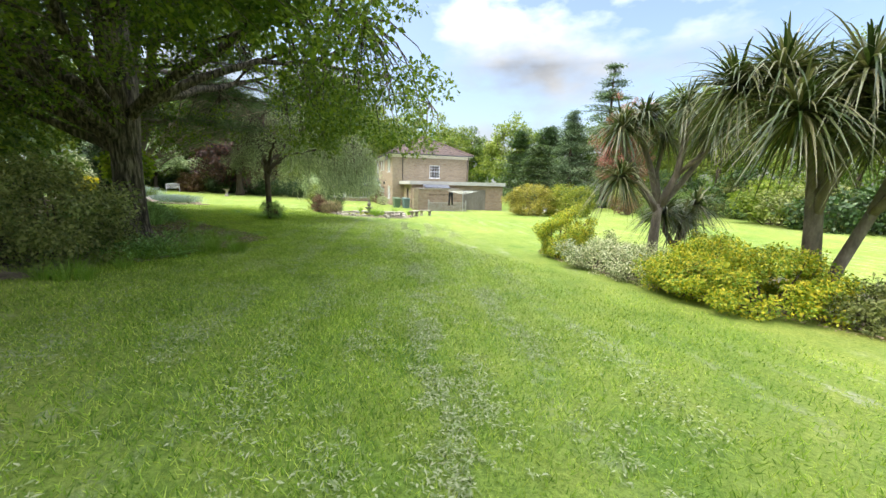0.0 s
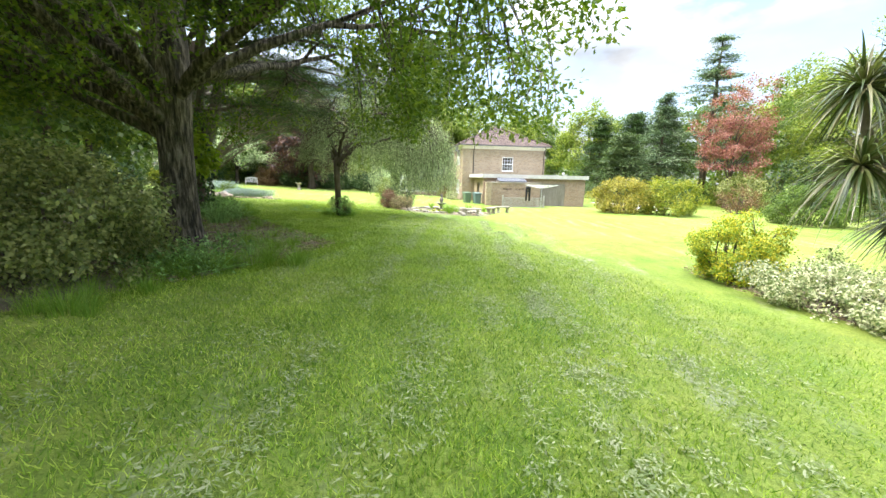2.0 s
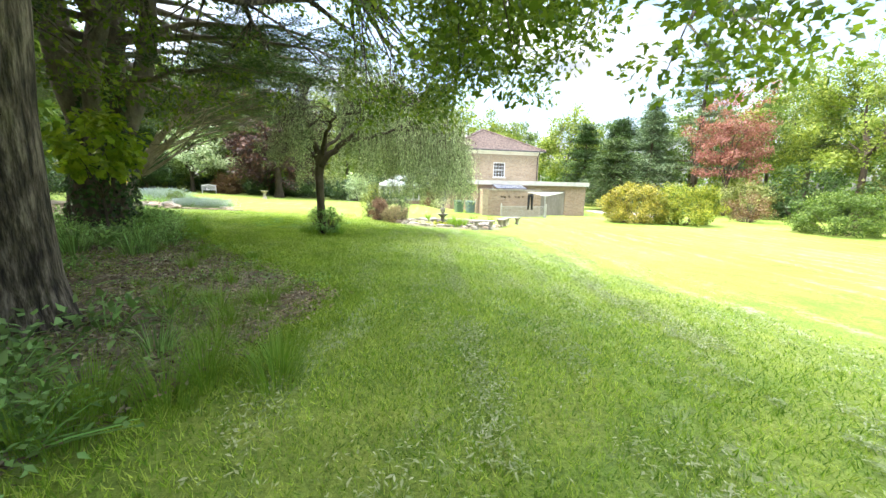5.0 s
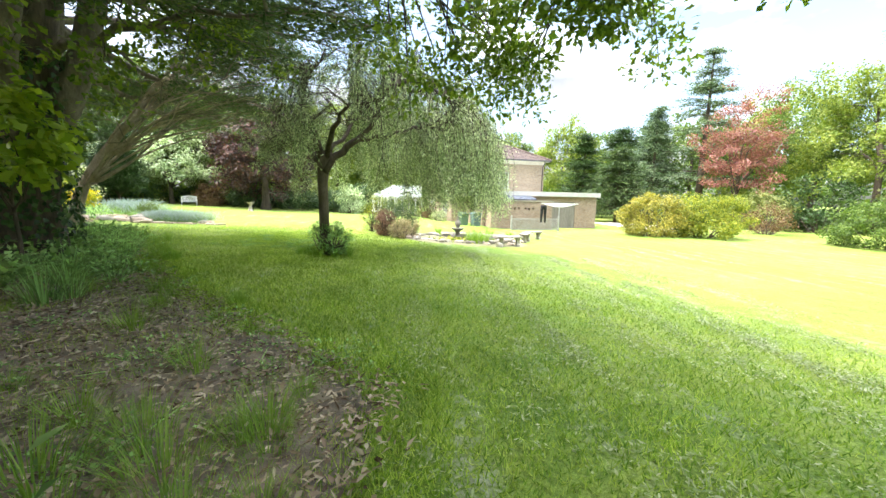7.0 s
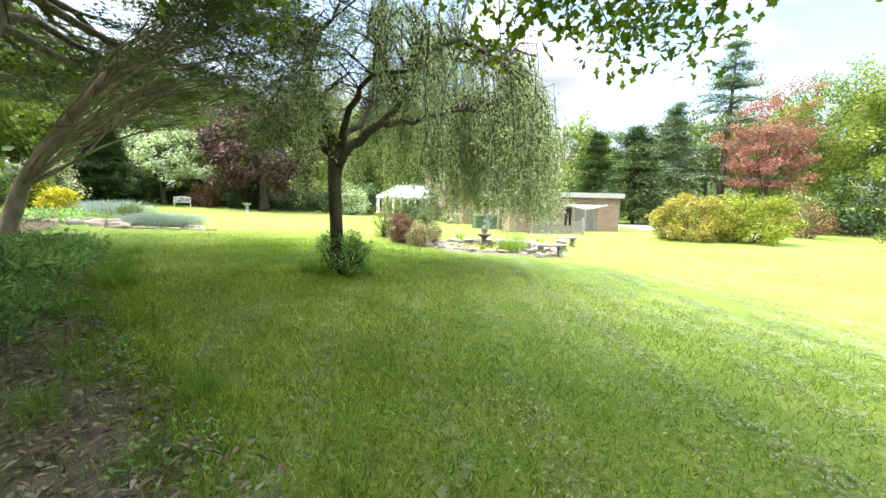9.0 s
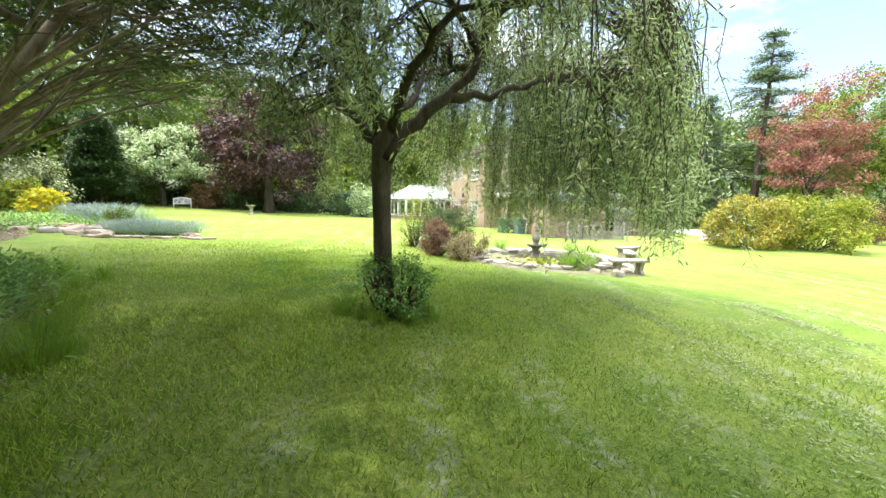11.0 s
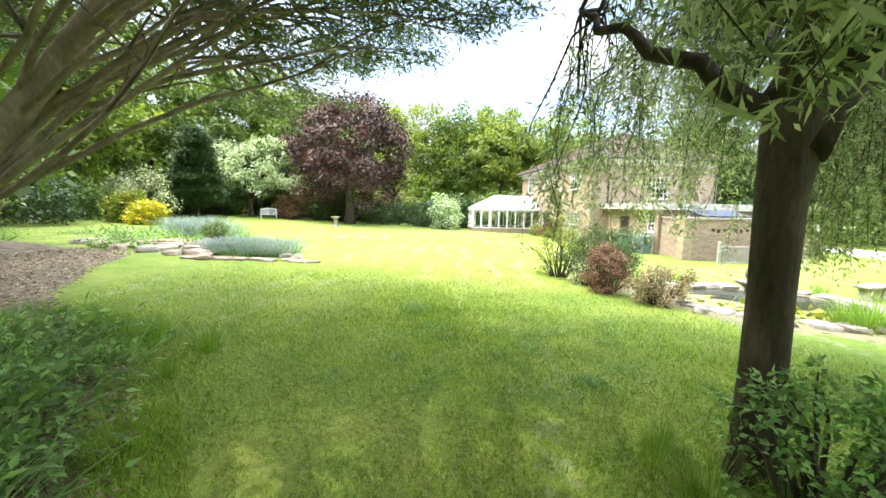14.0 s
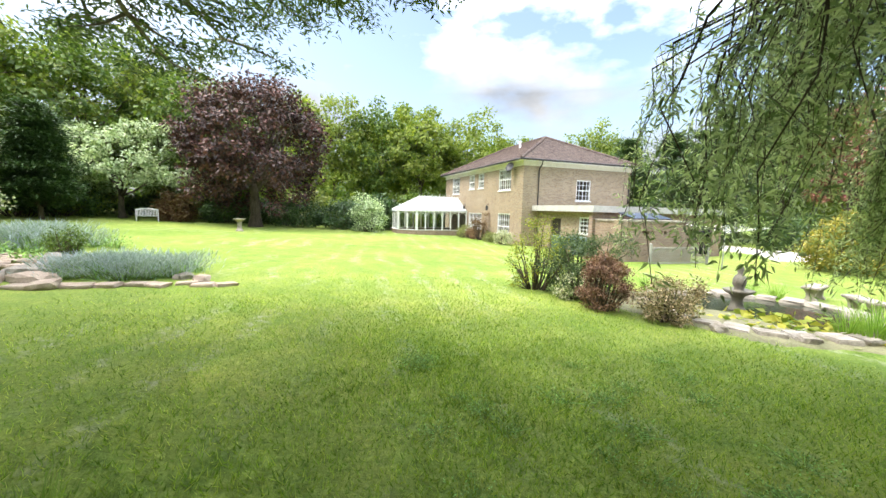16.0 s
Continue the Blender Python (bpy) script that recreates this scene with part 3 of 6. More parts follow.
def build_house():
    ob = thing("house", HOUSE, "two-storey buff brick house with a brown hipped tile roof", "house", turn=HOUSE_TURN)
    T = 0.3
    front = [(3.91, 5.02, 3.1, 4.42)]
    left = [(1.5, 3.23, 3.69, 5.1), (5.63, 6.67, 3.98, 5.1), (7.36, 8.48, 3.98, 5.1), (10.6, 12.4, 3.69, 5.1), (1.47, 3.2, 0.85, 2.17), (5.85, 8.4, 0.9, 2.12)]
    part("wall", wall_boxes(Geo(), 0, HW, -0.25, HE - 0.06, 0, T, front), M_BRICK, ob, "buff brick gable-side wall", uv=True)
    part("wall", wall_boxes(Geo(), T, HD - T, -0.25, HE - 0.06, 0, T, left, "y"), M_BRICK, ob, "buff brick garden-side wall", uv=True)
    part("wall", Geo().box(HW - T, HW, T, HD - T, -0.25, HE - 0.06), M_BRICK, ob, uv=True)
    part("wall", Geo().box(0, HW, HD - T, HD, -0.25, HE - 0.06), M_BRICK, ob, uv=True)
    part("upper_floor", Geo().box(T, HW - T, T, HD - T, 2.5, 2.7), M_CREAM, ob)
    part("ground_floor", Geo().box(T, HW - T, T, HD - T, -0.2, 0.0), M_CREAM, ob)
    window(ob, *front[0], 0, "x", -1, 4, 4)
    for h in left[:4]:
        window(ob, *h, 0, "y", -1, 6 if h[1] - h[0] > 1.2 else 4, 4)
    window(ob, *left[4], 0, "y", -1, 6, 3)
    window(ob, *left[5], 0, "y", -1, 9, 3)
    # soffit, fascia and gutters
    part("soffit", Geo().box(-0.38, HW + 0.38, -0.38, HD + 0.38, HE - 0.06, HE - 0.02), M_WHITE, ob, "white boarded soffit")
    g = Geo()
    g.box(-0.05, HW + 0.05, -0.05, -0.003, HE - 0.34, HE - 0.06)
    g.box(-0.05, -0.003, -0.003, HD + 0.05, HE - 0.34, HE - 0.06)
    g.box(HW + 0.003, HW + 0.05, -0.003, HD + 0.05, HE - 0.34, HE - 0.06)
    part("frieze_board", g, M_CREAM, ob, "cream painted frieze board under the eaves")
    g = Geo()
    for a, b in (((-0.44, -0.44), (HW + 0.44, -0.44)), ((-0.44, -0.44), (-0.44, HD + 0.44)), ((HW + 0.44, -0.44), (HW + 0.44, HD + 0.44))):
        g.tube([(*a, HE + 0.0), (*b, HE + 0.0)], [0.06, 0.06], 8)
    part("gutter", g, M_DARKMETAL, ob, "black gutter along the eaves")
    for u in (1.05, 8.1):
        part("downpipe", Geo().tube([(u, -0.42, HE - 0.05), (u, -0.38, HE - 0.25), (u, -0.09, HE - 0.5), (u, -0.07, HE - 0.6), (u, -0.07, 2.72 if u < 9 else 0)], [0.035] * 5, 8), M_DARKMETAL, ob, "black downpipe")
    hip_roof(ob, HW, HD, HE + 0.02, HR, 0.42, M_TILE)
    part("roof_vent", Geo().tube([(2.9, 5.6, 7.0), (2.9, 5.6, 7.65)], [0.09, 0.09], 10), M_WHITE, ob, "white flue terminal on the roof slope")
    # satellite dish high on the garden-side wall
    dish = Geo()
    dish.lathe([(0.02, 0.0), (0.16, 0.025), (0.29, 0.09), (0.31, 0.10), (0.30, 0.115), (0.16, 0.045), (0.02, 0.02)], 20)
    me = dish.mesh("satellite_dish", True)
    me.transform(pose(-0.36, 1.0, 5.05, 0, -65, 20))
    d = part("satellite_dish", me, M_DARKMETAL, ob, "dark grey satellite dish")
    part("dish_arm", Geo().tube([(0, 1.0, 4.95), (-0.25, 1.0, 4.98), (-0.36, 1.0, 5.05)], [0.02] * 3, 6), M_DARKMETAL, d)
    for v in (4.6, 9.0):
        lamp_p = part("wall_lantern", Geo().lathe([(0.05, 0), (0.09, 0.05), (0.10, 0.25), (0.03, 0.34)], 8, (-0.18, v, 2.35)), M_DARKMETAL, ob, "black wall lantern")
        part("bracket", Geo().tube([(0, v, 2.75), (-0.12, v, 2.8), (-0.18, v, 2.68)], [0.015] * 3, 6), M_DARKMETAL, lamp_p)
    return ob


def build_extension():
    ob = thing("flat_roofed_extension", HOUSE, "single-storey brick extension with a white-edged flat roof", "extension", turn=HOUSE_TURN)
    u0, u1, v0, top = 0.85, 9.9, -5.25, 2.42
    T = 0.25
    lw = [(-4.95, -3.84, 1.25, 2.12)]
    part("wall", wall_boxes(Geo(), u0, u1, -0.25, top, v0, v0 + T, [(5.2, 8.1, 0.0, 2.02)]), M_BRICK_OLD, ob, "weathered red-brown brick wall", uv=True)
    part("wall", wall_boxes(Geo(), v0 + T, -0.02, -0.25, top, u0 + 0.35, u0 + 0.35 + T, [*lw, (-2.3, -1.35, 0.0, 2.0)], "y"), M_BRICK, ob, "pale buff brick side wall", uv=True)
    part("wall", Geo().box(u1 - T, u1, v0 + T, 3.0, -0.25, top), M_BRICK_OLD, ob, uv=True)
    part("wall", Geo().box(HW + 0.01, u1 - T, 2.75, 3.0, -0.25, top), M_BRICK_OLD, ob, uv=True)
    part("flat_roof", Geo().box(u0 - 0.12, u1 + 0.12, v0 - 0.18, -0.02, top, top + 0.26).box(HW + 0.06, u1 + 0.12, -0.02, 3.1, top, top + 0.26), M_ROOFFELT, ob, "pale grey felt flat roof")
    g = Geo()
    g.box(u0 - 0.16, u1 + 0.16, v0 - 0.22, v0 - 0.183, top - 0.02, top + 0.30)
    g.box(u0 - 0.16, u0 - 0.123, v0 - 0.183, -0.02, top - 0.02, top + 0.30)
    g.box(u1 + 0.123, u1 + 0.16, v0 - 0.183, 3.1, top - 0.02, top + 0.30)
    part("fascia", g, surface("aged_fascia", (0.40, 0.40, 0.38), (0.54, 0.53, 0.50), 3, 0.6, 40, 0.001), ob, "weathered pale fascia board round the flat roof")
    window(ob, *lw[0], u0 + 0.35, "y", -1, 4, 4)
    # boarded-up wide opening
    grey = surface("grey_boarding", (0.16, 0.145, 0.125), (0.24, 0.22, 0.19), 2, 0.85, 30, 0.004, (1, 1, 0.2))
    dr = part("garage_door", Geo().box(5.2, 8.1, v0 + 0.06, v0 + 0.10, 0.0, 2.02), grey, ob, "weathered grey boarded garage door")
    for i in range(12):
        a = 5.22 + i * 0.24
        part("board", Geo().box(a, a + 0.225, v0 + 0.035, v0 + 0.058, 0.02, 1.99), grey, dr)
    door_mat = surface("dark_door", (0.03, 0.025, 0.022), (0.06, 0.05, 0.04), 2, 0.5, 30, 0.001)
    d = part("back_door", Geo().box(u0 + 0.45, u0 + 0.50, -2.28, -1.37, 0.0, 1.98), door_mat, ob, "dark glazed back door")
    part("handle", Geo().tube([(u0 + 0.44, -1.5, 1.0), (u0 + 0.38, -1.5, 1.0), (u0 + 0.38, -1.62, 1.0)], [0.01] * 3, 6), M_STONE, d)
    return ob


def build_outhouse():
    """A low brick store against the extension, with a solar panel lid on top."""
    ob = thing("brick_outhouse", HOUSE, "low brick store with a felt lid beside the extension", "outhouse", turn=HOUSE_TURN)
    part("wall", wall_boxes(Geo(), 1.0, 5.0, -0.2, 2.0, -7.3, -7.1, [(1.9, 2.05, 1.5, 1.62), (2.15, 2.3, 1.45, 1.6), (2.45, 2.6, 1.5, 1.62), (2.95, 3.1, 1.5, 1.62), (3.2, 3.35, 1.45, 1.6), (3.5, 3.65, 1.5, 1.62)]), M_BRICK_OLD, ob, "pierced brick screen wall", uv=True)
    part("wall", Geo().box(1.0, 1.2, -7.1, -5.3, -0.2, 2.0), M_BRICK_OLD, ob, uv=True)
    part("wall", Geo().box(4.8, 5.0, -7.1, -5.3, -0.2, 2.0), M_BRICK_OLD, ob, uv=True)
    part("coping", Geo().box(0.95, 5.05, -7.35, -5.3, 2.0, 2.08), M_STONE, ob, "pale stone coping")
    part("gate_pier", Geo().box(0.55, 0.97, -7.4, -7.0, -0.2, 2.08), M_BRICK, ob, "buff brick pier", uv=True)
    sp = part("solar_panel", Geo().add([(1.7, -7.0, 2.12), (4.0, -7.0, 2.12), (4.0, -6.0, 2.38), (1.7, -6.0, 2.38), (1.7, -7.0, 2.16), (4.0, -7.0, 2.16), (4.0, -6.0, 2.42), (1.7, -6.0, 2.42)],
              [(0, 3, 2, 1), (4, 5, 6, 7), (0, 1, 5, 4), (1, 2, 6, 5), (2, 3, 7, 6), (3, 0, 4, 7)]), plain("solar_black", (0.015, 0.02, 0.035), 0.15), ob, "dark blue solar water panel")
    for x in (1.75, 2.85, 3.95):
        part("support", Geo().tube([(x, -6.1, 2.06), (x, -6.1, 2.38)], [0.02, 0.02], 6), M_WHITE, sp)
    return ob


def build_conservatory():
    ob = thing("conservatory", HOUSE, "white glazed conservatory on a low brick wall", "conservatory", turn=HOUSE_TURN)
    ring = [(-0.02, 8.75), (-4.3, 8.75), (-5.6, 9.7), (-5.6, 11.7), (-4.3, 12.65), (-0.02, 12.65)]
    wallh, eave = 0.62, 2.22
    M_PANEL = glass_mat("conservatory_glass", (0.92, 0.95, 0.95), 0.06)
    M_ROOFG = surface("polycarbonate", (0.38, 0.44, 0.44), (0.52, 0.58, 0.58), 1.0, 0.25, 20, 0.001)
    for (x0, y0), (x1, y1) in zip(ring[:-1], ring[1:]):
        d = Vector((x1 - x0, y1 - y0, 0))
        ln = d.length
        d.normalize()
        nrm = Vector((-d.y, d.x, 0)) * -1
        n = max(2, round(ln / 0.72))

        def seg(g, s0, s1, z0, z1, e0, e1):
            v = [(x0 + d.x * s + nrm.x * e, y0 + d.y * s + nrm.y * e, z) for z in (z0, z1) for e in (e0, e1) for s in (s0, s1)]
            return g.add(v, [(0, 2, 3, 1), (4, 5, 7, 6), (0, 1, 5, 4), (2, 6, 7, 3), (0, 4, 6, 2), (1, 3, 7, 5)])
        part("dwarf_wall", seg(Geo(), 0, ln, -0.25, wallh, -0.12, 0.08), M_BRICK_OLD, ob, "low red-brown brick wall", uv=True)
        part("sill", seg(Geo(), 0, ln, wallh, wallh + 0.05, -0.15, 0.11), M_WHITE, ob)
        part("eaves_beam", seg(Geo(), 0, ln, eave - 0.12, eave, -0.12, 0.06), M_WHITE, ob)
        for i in range(n + 1):
            c = min(max(ln * i / n, 0.04), ln - 0.04)
            part("post", seg(Geo(), c - 0.045, c + 0.045, wallh + 0.05, eave - 0.12, -0.06, 0.03), M_WHITE, ob)
        for i in range(n):
            a, b = ln * i / n + 0.05, ln * (i + 1) / n - 0.05
            p = part("pane", seg(Geo(), a, b, wallh + 0.06, eave - 0.13, -0.022, -0.016), M_PANEL, ob)
            p.visible_shadow = False
            # arched head
            g = Geo()
            m, hw = (a + b) / 2, (b - a) / 2
            pts = []
            for k in range(9):
                an = math.pi * k / 8
                s, z = m - hw * math.cos(an), eave - 0.55 + 0.36 * math.sin(an)
                pts.append((x0 + d.x * s + nrm.x * -0.01, y0 + d.y * s + nrm.y * -0.01, z))
            g.tube(pts, [0.025] * 9, 5)
            part("arch", g, M_WHITE, ob)
    # roof: ridge with a faceted end
    over = 0.12
    r0, r1, rz = (-0.05, 10.7), (-3.7, 10.7), 3.3
    e = [(-0.05, 8.75 - over), (-4.35, 8.75 - over), (-5.6 - over, 9.65), (-5.6 - over, 11.75), (-4.35, 12.65 + over), (-0.05, 12.65 + over)]
    faces = [(e[0], e[1], r1, r0), (e[1], e[2], r1), (e[2], e[3], r1), (e[3], e[4], r1), (e[4], e[5], r0, r1)]
    for f in faces:
        v = [(p[0], p[1], rz if p in (r0, r1) else eave + 0.02) for p in f]
        n = len(v)
        lo = [(a, b, c - 0.04) for a, b, c in v]
        part("roof_panel", Geo().add(v + lo, [tuple(range(n)), tuple(range(2 * n - 1, n - 1, -1))] + [(i, n + i, n + (i + 1) % n, (i + 1) % n) for i in range(n)]), M_ROOFG, ob, "pale translucent roof sheet")
    for p, q in [(e[1], r1), (e[2], r1), (e[3], r1), (e[4], r1)] + [((-0.05 - 0.72 * i, 8.63), (max(-3.7, -0.05 - 0.72 * i), 10.7)) for i in range(1, 6)]:
        part("glazing_bar", Geo().tube([(*p, eave + 0.05), (*q, rz + 0.03)], [0.028, 0.028], 6), M_WHITE, ob)
    g = Geo()
    g.tube([(*r0, rz + 0.04), (*r1, rz + 0.04)], [0.05, 0.05], 8)
    for i in range(16):
        x = -0.2 - i * 0.225
        g.lathe([(0.012, 0), (0.02, 0.08), (0.006, 0.17)], 6, (x, 10.7, rz + 0.07))
    part("ridge_cresting", g, M_WHITE, ob, "white spiked ridge cresting")
    return ob


build_house()
build_extension()
build_outhouse()
build_conservatory()

# ---- large trees near the walk ----


def build_oak():
    x, y = -6.8, 8.7
    z = ground(x, y)
    ob = thing("oak_tree", (x, y, z), "large old oak with furrowed bark and wide spring-green crown", "tree")
    g = Geo()
    g.tube([(0, 0, -0.2), (0, 0, 0.1), (0.02, 0, 0.5), (0.03, 0, 1.1), (0.02, 0.02, 1.9), (0, 0.05, 2.7), (-0.05, 0.1, 3.6), (-0.1, 0.1, 5.2), (0, 0, 7.5)], [0.56, 0.40, 0.315, 0.28, 0.27, 0.31, 0.34, 0.28, 0.17], 28, 0.035)
    part("trunk", g, M_BARK_OAK, ob, "deeply furrowed grey-brown trunk", smooth=True)
    g = Geo()
    nodes = []
    ends = [((5.4, -0.6, 4.7), 2.6, 0.13), ((4.2, 3.0, 4.6), 2.8, 0.125), ((1.2, 5.4, 5.0), 3.0, 0.15), ((-3.5, 4.5, 5.2), 3.2, 0.15), ((-5.5, 0.5, 5.0), 2.7, 0.16),
            ((-3.5, -4.8, 4.6), 2.3, 0.12), ((1.0, -6.0, 4.6), 2.2, 0.12), ((3.8, -4.6, 4.7), 2.7, 0.12), ((2.5, 0.5, 8.5), 4.5, 0.14), ((-2, -1.5, 9), 4.8, 0.14), ((0.5, -3.5, 8), 4.6, 0.13),
            ((-6.0, -5.5, 5.0), 2.8, 0.14), ((0.5, 3, 8.8), 4.8, 0.13), ((-2.6, -1.6, 3.4), 2.0, 0.12), ((-1.8, -3.2, 3.3), 2.1, 0.11)]
    for e, h, r in ends:
        g = Geo()
        b = bent((0, 0, h), e, 0.10, 0.09, 8)
        g.tube(b, [r * (1 - 0.105 * i) for i in range(9)], 9, 0.03)
        nodes += b[3:]
        for k in range(5):
            s = b[4 + k % 4]
            d = s + (s - np.array([0, 0, h])) * 0.35 + rng.normal(size=3) * np.array([1.5, 1.5, 0.7])
            bb = bent(s, d, 0.05, 0.12, 4)
            g.tube(bb, [r * 0.34, r * 0.28, r * 0.22, r * 0.15, r * 0.08], 6)
            nodes += bb[1:]
        part("limb", g, M_BARK_OAK, ob, smooth=True)
    nodes = np.array(nodes)
    ctr = np.array([-0.6, -0.8, 5.9])
    pts = np.concatenate([crown_points(900, ctr, (7.3, 8.6, 4.4), 0.16, 0.5, -0.55, 3.0), crown_points(260, ctr + np.array([0, 0, 0.8]), (5.2, 6.4, 3.0), 0.1, 0.2, -0.4, 9.0)])
    pts = pts[~((pts[:, 1] > 3.0) & (pts[:, 0] < 2.2) & (pts[:, 2] < 5.6))]
    # skirt of low boughs round the rim
    n = 420
    an = rng.random(n) * 2 * math.pi
    rr = 5.0 + 2.4 * rng.random(n) + 0.5 * np.sin(an * 5)
    skirt = np.stack([ctr[0] + rr * np.cos(an), ctr[1] + rr * 1.12 * np.sin(an), 3.75 + 1.3 * rng.random(n) + 0.55 * np.sin(an * 7 + 1)], axis=1)
    skirt = skirt[~((skirt[:, 1] > 2.0) & (skirt[:, 0] < 2.4))]
    # low inner boughs on the far side from the lawn
    n = 100
    an = math.pi + (rng.random(n) - 0.5) * 3.2
    rr = 1.5 + 4.5 * rng.random(n)
    low = np.stack([rr * np.cos(an), rr * np.sin(an), 2.5 + 1.6 * rng.random(n)], axis=1)
    # long boughs reaching out and hanging low over the lawn
    out_ = np.concatenate([np.stack([x0 - x + (x1 - x0) * rng.random(n), y0 - y + (y1 - y0) * rng.random(n), h0 + (h1 - h0) * rng.random(n)], axis=1)
                           for n, x0, x1, y0, y1, h0, h1 in ((48, -2.6, 0.1, 6.8, 10.0, 2.3, 3.7), (34, -5.2, -3.2, 12.2, 14.2, 2.5, 4.2), (60, -3.4, -0.6, 9.6, 13.0, 2.9, 4.2))])
    # leafy low boughs between the stem and the lawn
    n = 190
    fx, fy = -4.5 + 8.0 * rng.random(n), -6.2 + 5.6 * rng.random(n)
    near = np.stack([fx, fy, 2.75 + 1.7 * rng.random(n) + 0.5 * np.maximum(0, fx - 0.5) ** 0.5], axis=1)
    skirt = np.concatenate([skirt, low, out_, near])

    def trim(q, slack):
        """Cuts the crown's lawn side, border to old conifer, along the wanted shadow edge."""
        h = q[:, 2] + z
        # where each clump's shadow lands on the lawn
        sx, sy = q[:, 0] + x + 0.62 * h, q[:, 1] + y + 0.12 * h
        wave = 0.35 * np.sin(q[:, 1] * 1.9) + 0.25 * np.sin(q[:, 1] * 4.3 + 1)
        return q[sx < 5.9 - 0.5 * sy + wave + slack]

    pts, skirt = trim(pts, 0.0), trim(skirt, 0.7)
    g = Geo()
    for q in np.concatenate([pts, skirt]):
        j = np.argmin(np.linalg.norm(nodes - q, axis=1))
        g.tube(bent(nodes[j], q, 0.06, 0.10, 3), [0.026, 0.018, 0.011, 0.004], 4, cap=False)
    tagged(part("twigwork", g, M_BARK_OAK, ob), kind="stuff")
    part("crown", clump_leaves("crown", pts, 98, (0.78, 0.78, 0.5), 0.15, 0.105, "broad", 0.15, 0.5), LF_OAK, ob, "fresh green leaf canopy")
    part("low_foliage", clump_leaves("low_foliage", skirt, 105, (0.42, 0.42, 0.26), 0.09, 0.062, "oak", 0.15, 0.55), LF_OAK, ob, "fresh green lobed oak leaves")
    return ob


def build_cedar():
    """The old multi-stemmed conifer hung with ivy; its boughs sweep out over the lawn."""
    x, y = -11.5, 14.1
    z = ground(x, y)
    ob = thing("old_cedar_tree", (x, y, z), "old ivy-clad conifer with sweeping flat boughs", "tree")
    g = Geo()
    g.tube([(0, 0, -0.2), (0, 0, 0.2), (0.05, 0, 1.0), (0.15, 0.05, 2.2), (0.35, 0.1, 3.6), (0.7, 0.2, 5.5)], [0.85, 0.62, 0.50, 0.46, 0.38, 0.26], 20, 0.05)
    part("trunk", g, M_BARK, ob, smooth=True)
    g = Geo()
    for e, r in (((1.6, 0.2, 7.5), 0.26), ((-1.2, 0.5, 7.5), 0.24), ((0.4, -1.5, 7.5), 0.22), ((2.4, -1.0, 6.8), 0.2), ((0.3, 1.4, 8.5), 0.2)):
        b = bent((0.1, 0, 1.2), e, -0.05, 0.05, 7)
        part("stem", Geo().tube(b, [r * (1 - 0.08 * i) for i in range(8)], 10, 0.04), M_BARK_GREY, ob, smooth=True)
    # boughs
    tips, dirs = [], []
    k = 0
    for az in np.concatenate([np.linspace(-2.6, 0.7, 13), np.linspace(1.2, 2.5, 16), np.linspace(2.6, 3.4, 3)]):
        ln = 4.9 + 1.2 * rng.random() + 2.7 * math.exp(-((az - 1.8) / 0.45) ** 2)
        h0 = (4.4 + 0.9 * rng.random()) if 1.1 < az < 1.55 else (3.1 + 1.2 * rng.random()) if 1.5 < az < 2.5 else (2.9 + 2.4 * rng.random())
        h1 = h0 + 0.2 + 1.0 * rng.random() - 0.5
        a, b_ = np.array([0.3, 0.05, h0]), np.array([0.3 + ln * math.cos(az), ln * math.sin(az), h1])
        b = bent(a, b_, 0.07, 0.05, 9)
        part("bough", Geo().tube(b, [0.09 * (1 - 0.09 * i) for i in range(10)], 6), M_BARK_GREY, ob, smooth=True)
        side = np.array([-math.sin(az), math.cos(az), 0])
        for i in range(4, 10):
            for s in (-1, 1):
                sp = (b[i] + side * s * (0.5 + 1.0 * rng.random()) * (1.15 - 0.07 * i) + (b_ - a) / ln * 0.6 + np.array([0, 0, -0.12 * rng.random()]))
                g.tube(bent(b[i], sp, 0.03, 0.10, 3), [0.022, 0.016, 0.011, 0.005], 4, cap=False)
                for f in (0.45, 0.75, 1.0):
                    tips.append(b[i] + (sp - b[i]) * f)
        tips.append(b[9])
    # a second stem leaning out towards the lawn, with a fan of long bare branches
    lean = [(-1.75, 2.5, -0.1), (-1.7, 2.55, 0.6), (-1.55, 2.7, 1.3), (-1.25, 2.9, 2.0), (-0.8, 3.1, 2.7), (-0.3, 3.3, 3.5)]
    part("stem", Geo().tube(lean, [0.2, 0.14, 0.12, 0.105, 0.085, 0.05], 10, 0.06), M_BARK_PALE, ob, "pale leaning stem", smooth=True)
    for i in range(30):
        root = np.array(lean[2 + i % 4])
        az = -0.1 + 1.6 * (i + 0.4 * rng.random()) / 30
        ln = 2.4 + 2.2 * rng.random()
        tip = root + np.array([ln * math.cos(az), ln * math.sin(az), 1.5 + 1.3 * rng.random()])
        tip[2] = max(tip[2], 3.7)
        b = bent(root, tip, 0.09, 0.07, 8)
        part("branch", Geo().tube(b, [0.030 * (1 - 0.1 * k) for k in range(9)], 6), M_BARK_PALE, ob, "bare pale branch", smooth=True)
        for k in range(3, 9):
            for _ in range(2):
                sp = b[k] + np.array([0.45 * rng.normal(), 0.45 * rng.normal(), 0.18 * rng.normal()]) + (tip - root) / ln * 0.4
                g.tube(bent(b[k], sp, 0.03, 0.12, 3), [0.014, 0.010, 0.007, 0.004], 4, cap=False)
                if k > 4:
                    tips.append(sp)
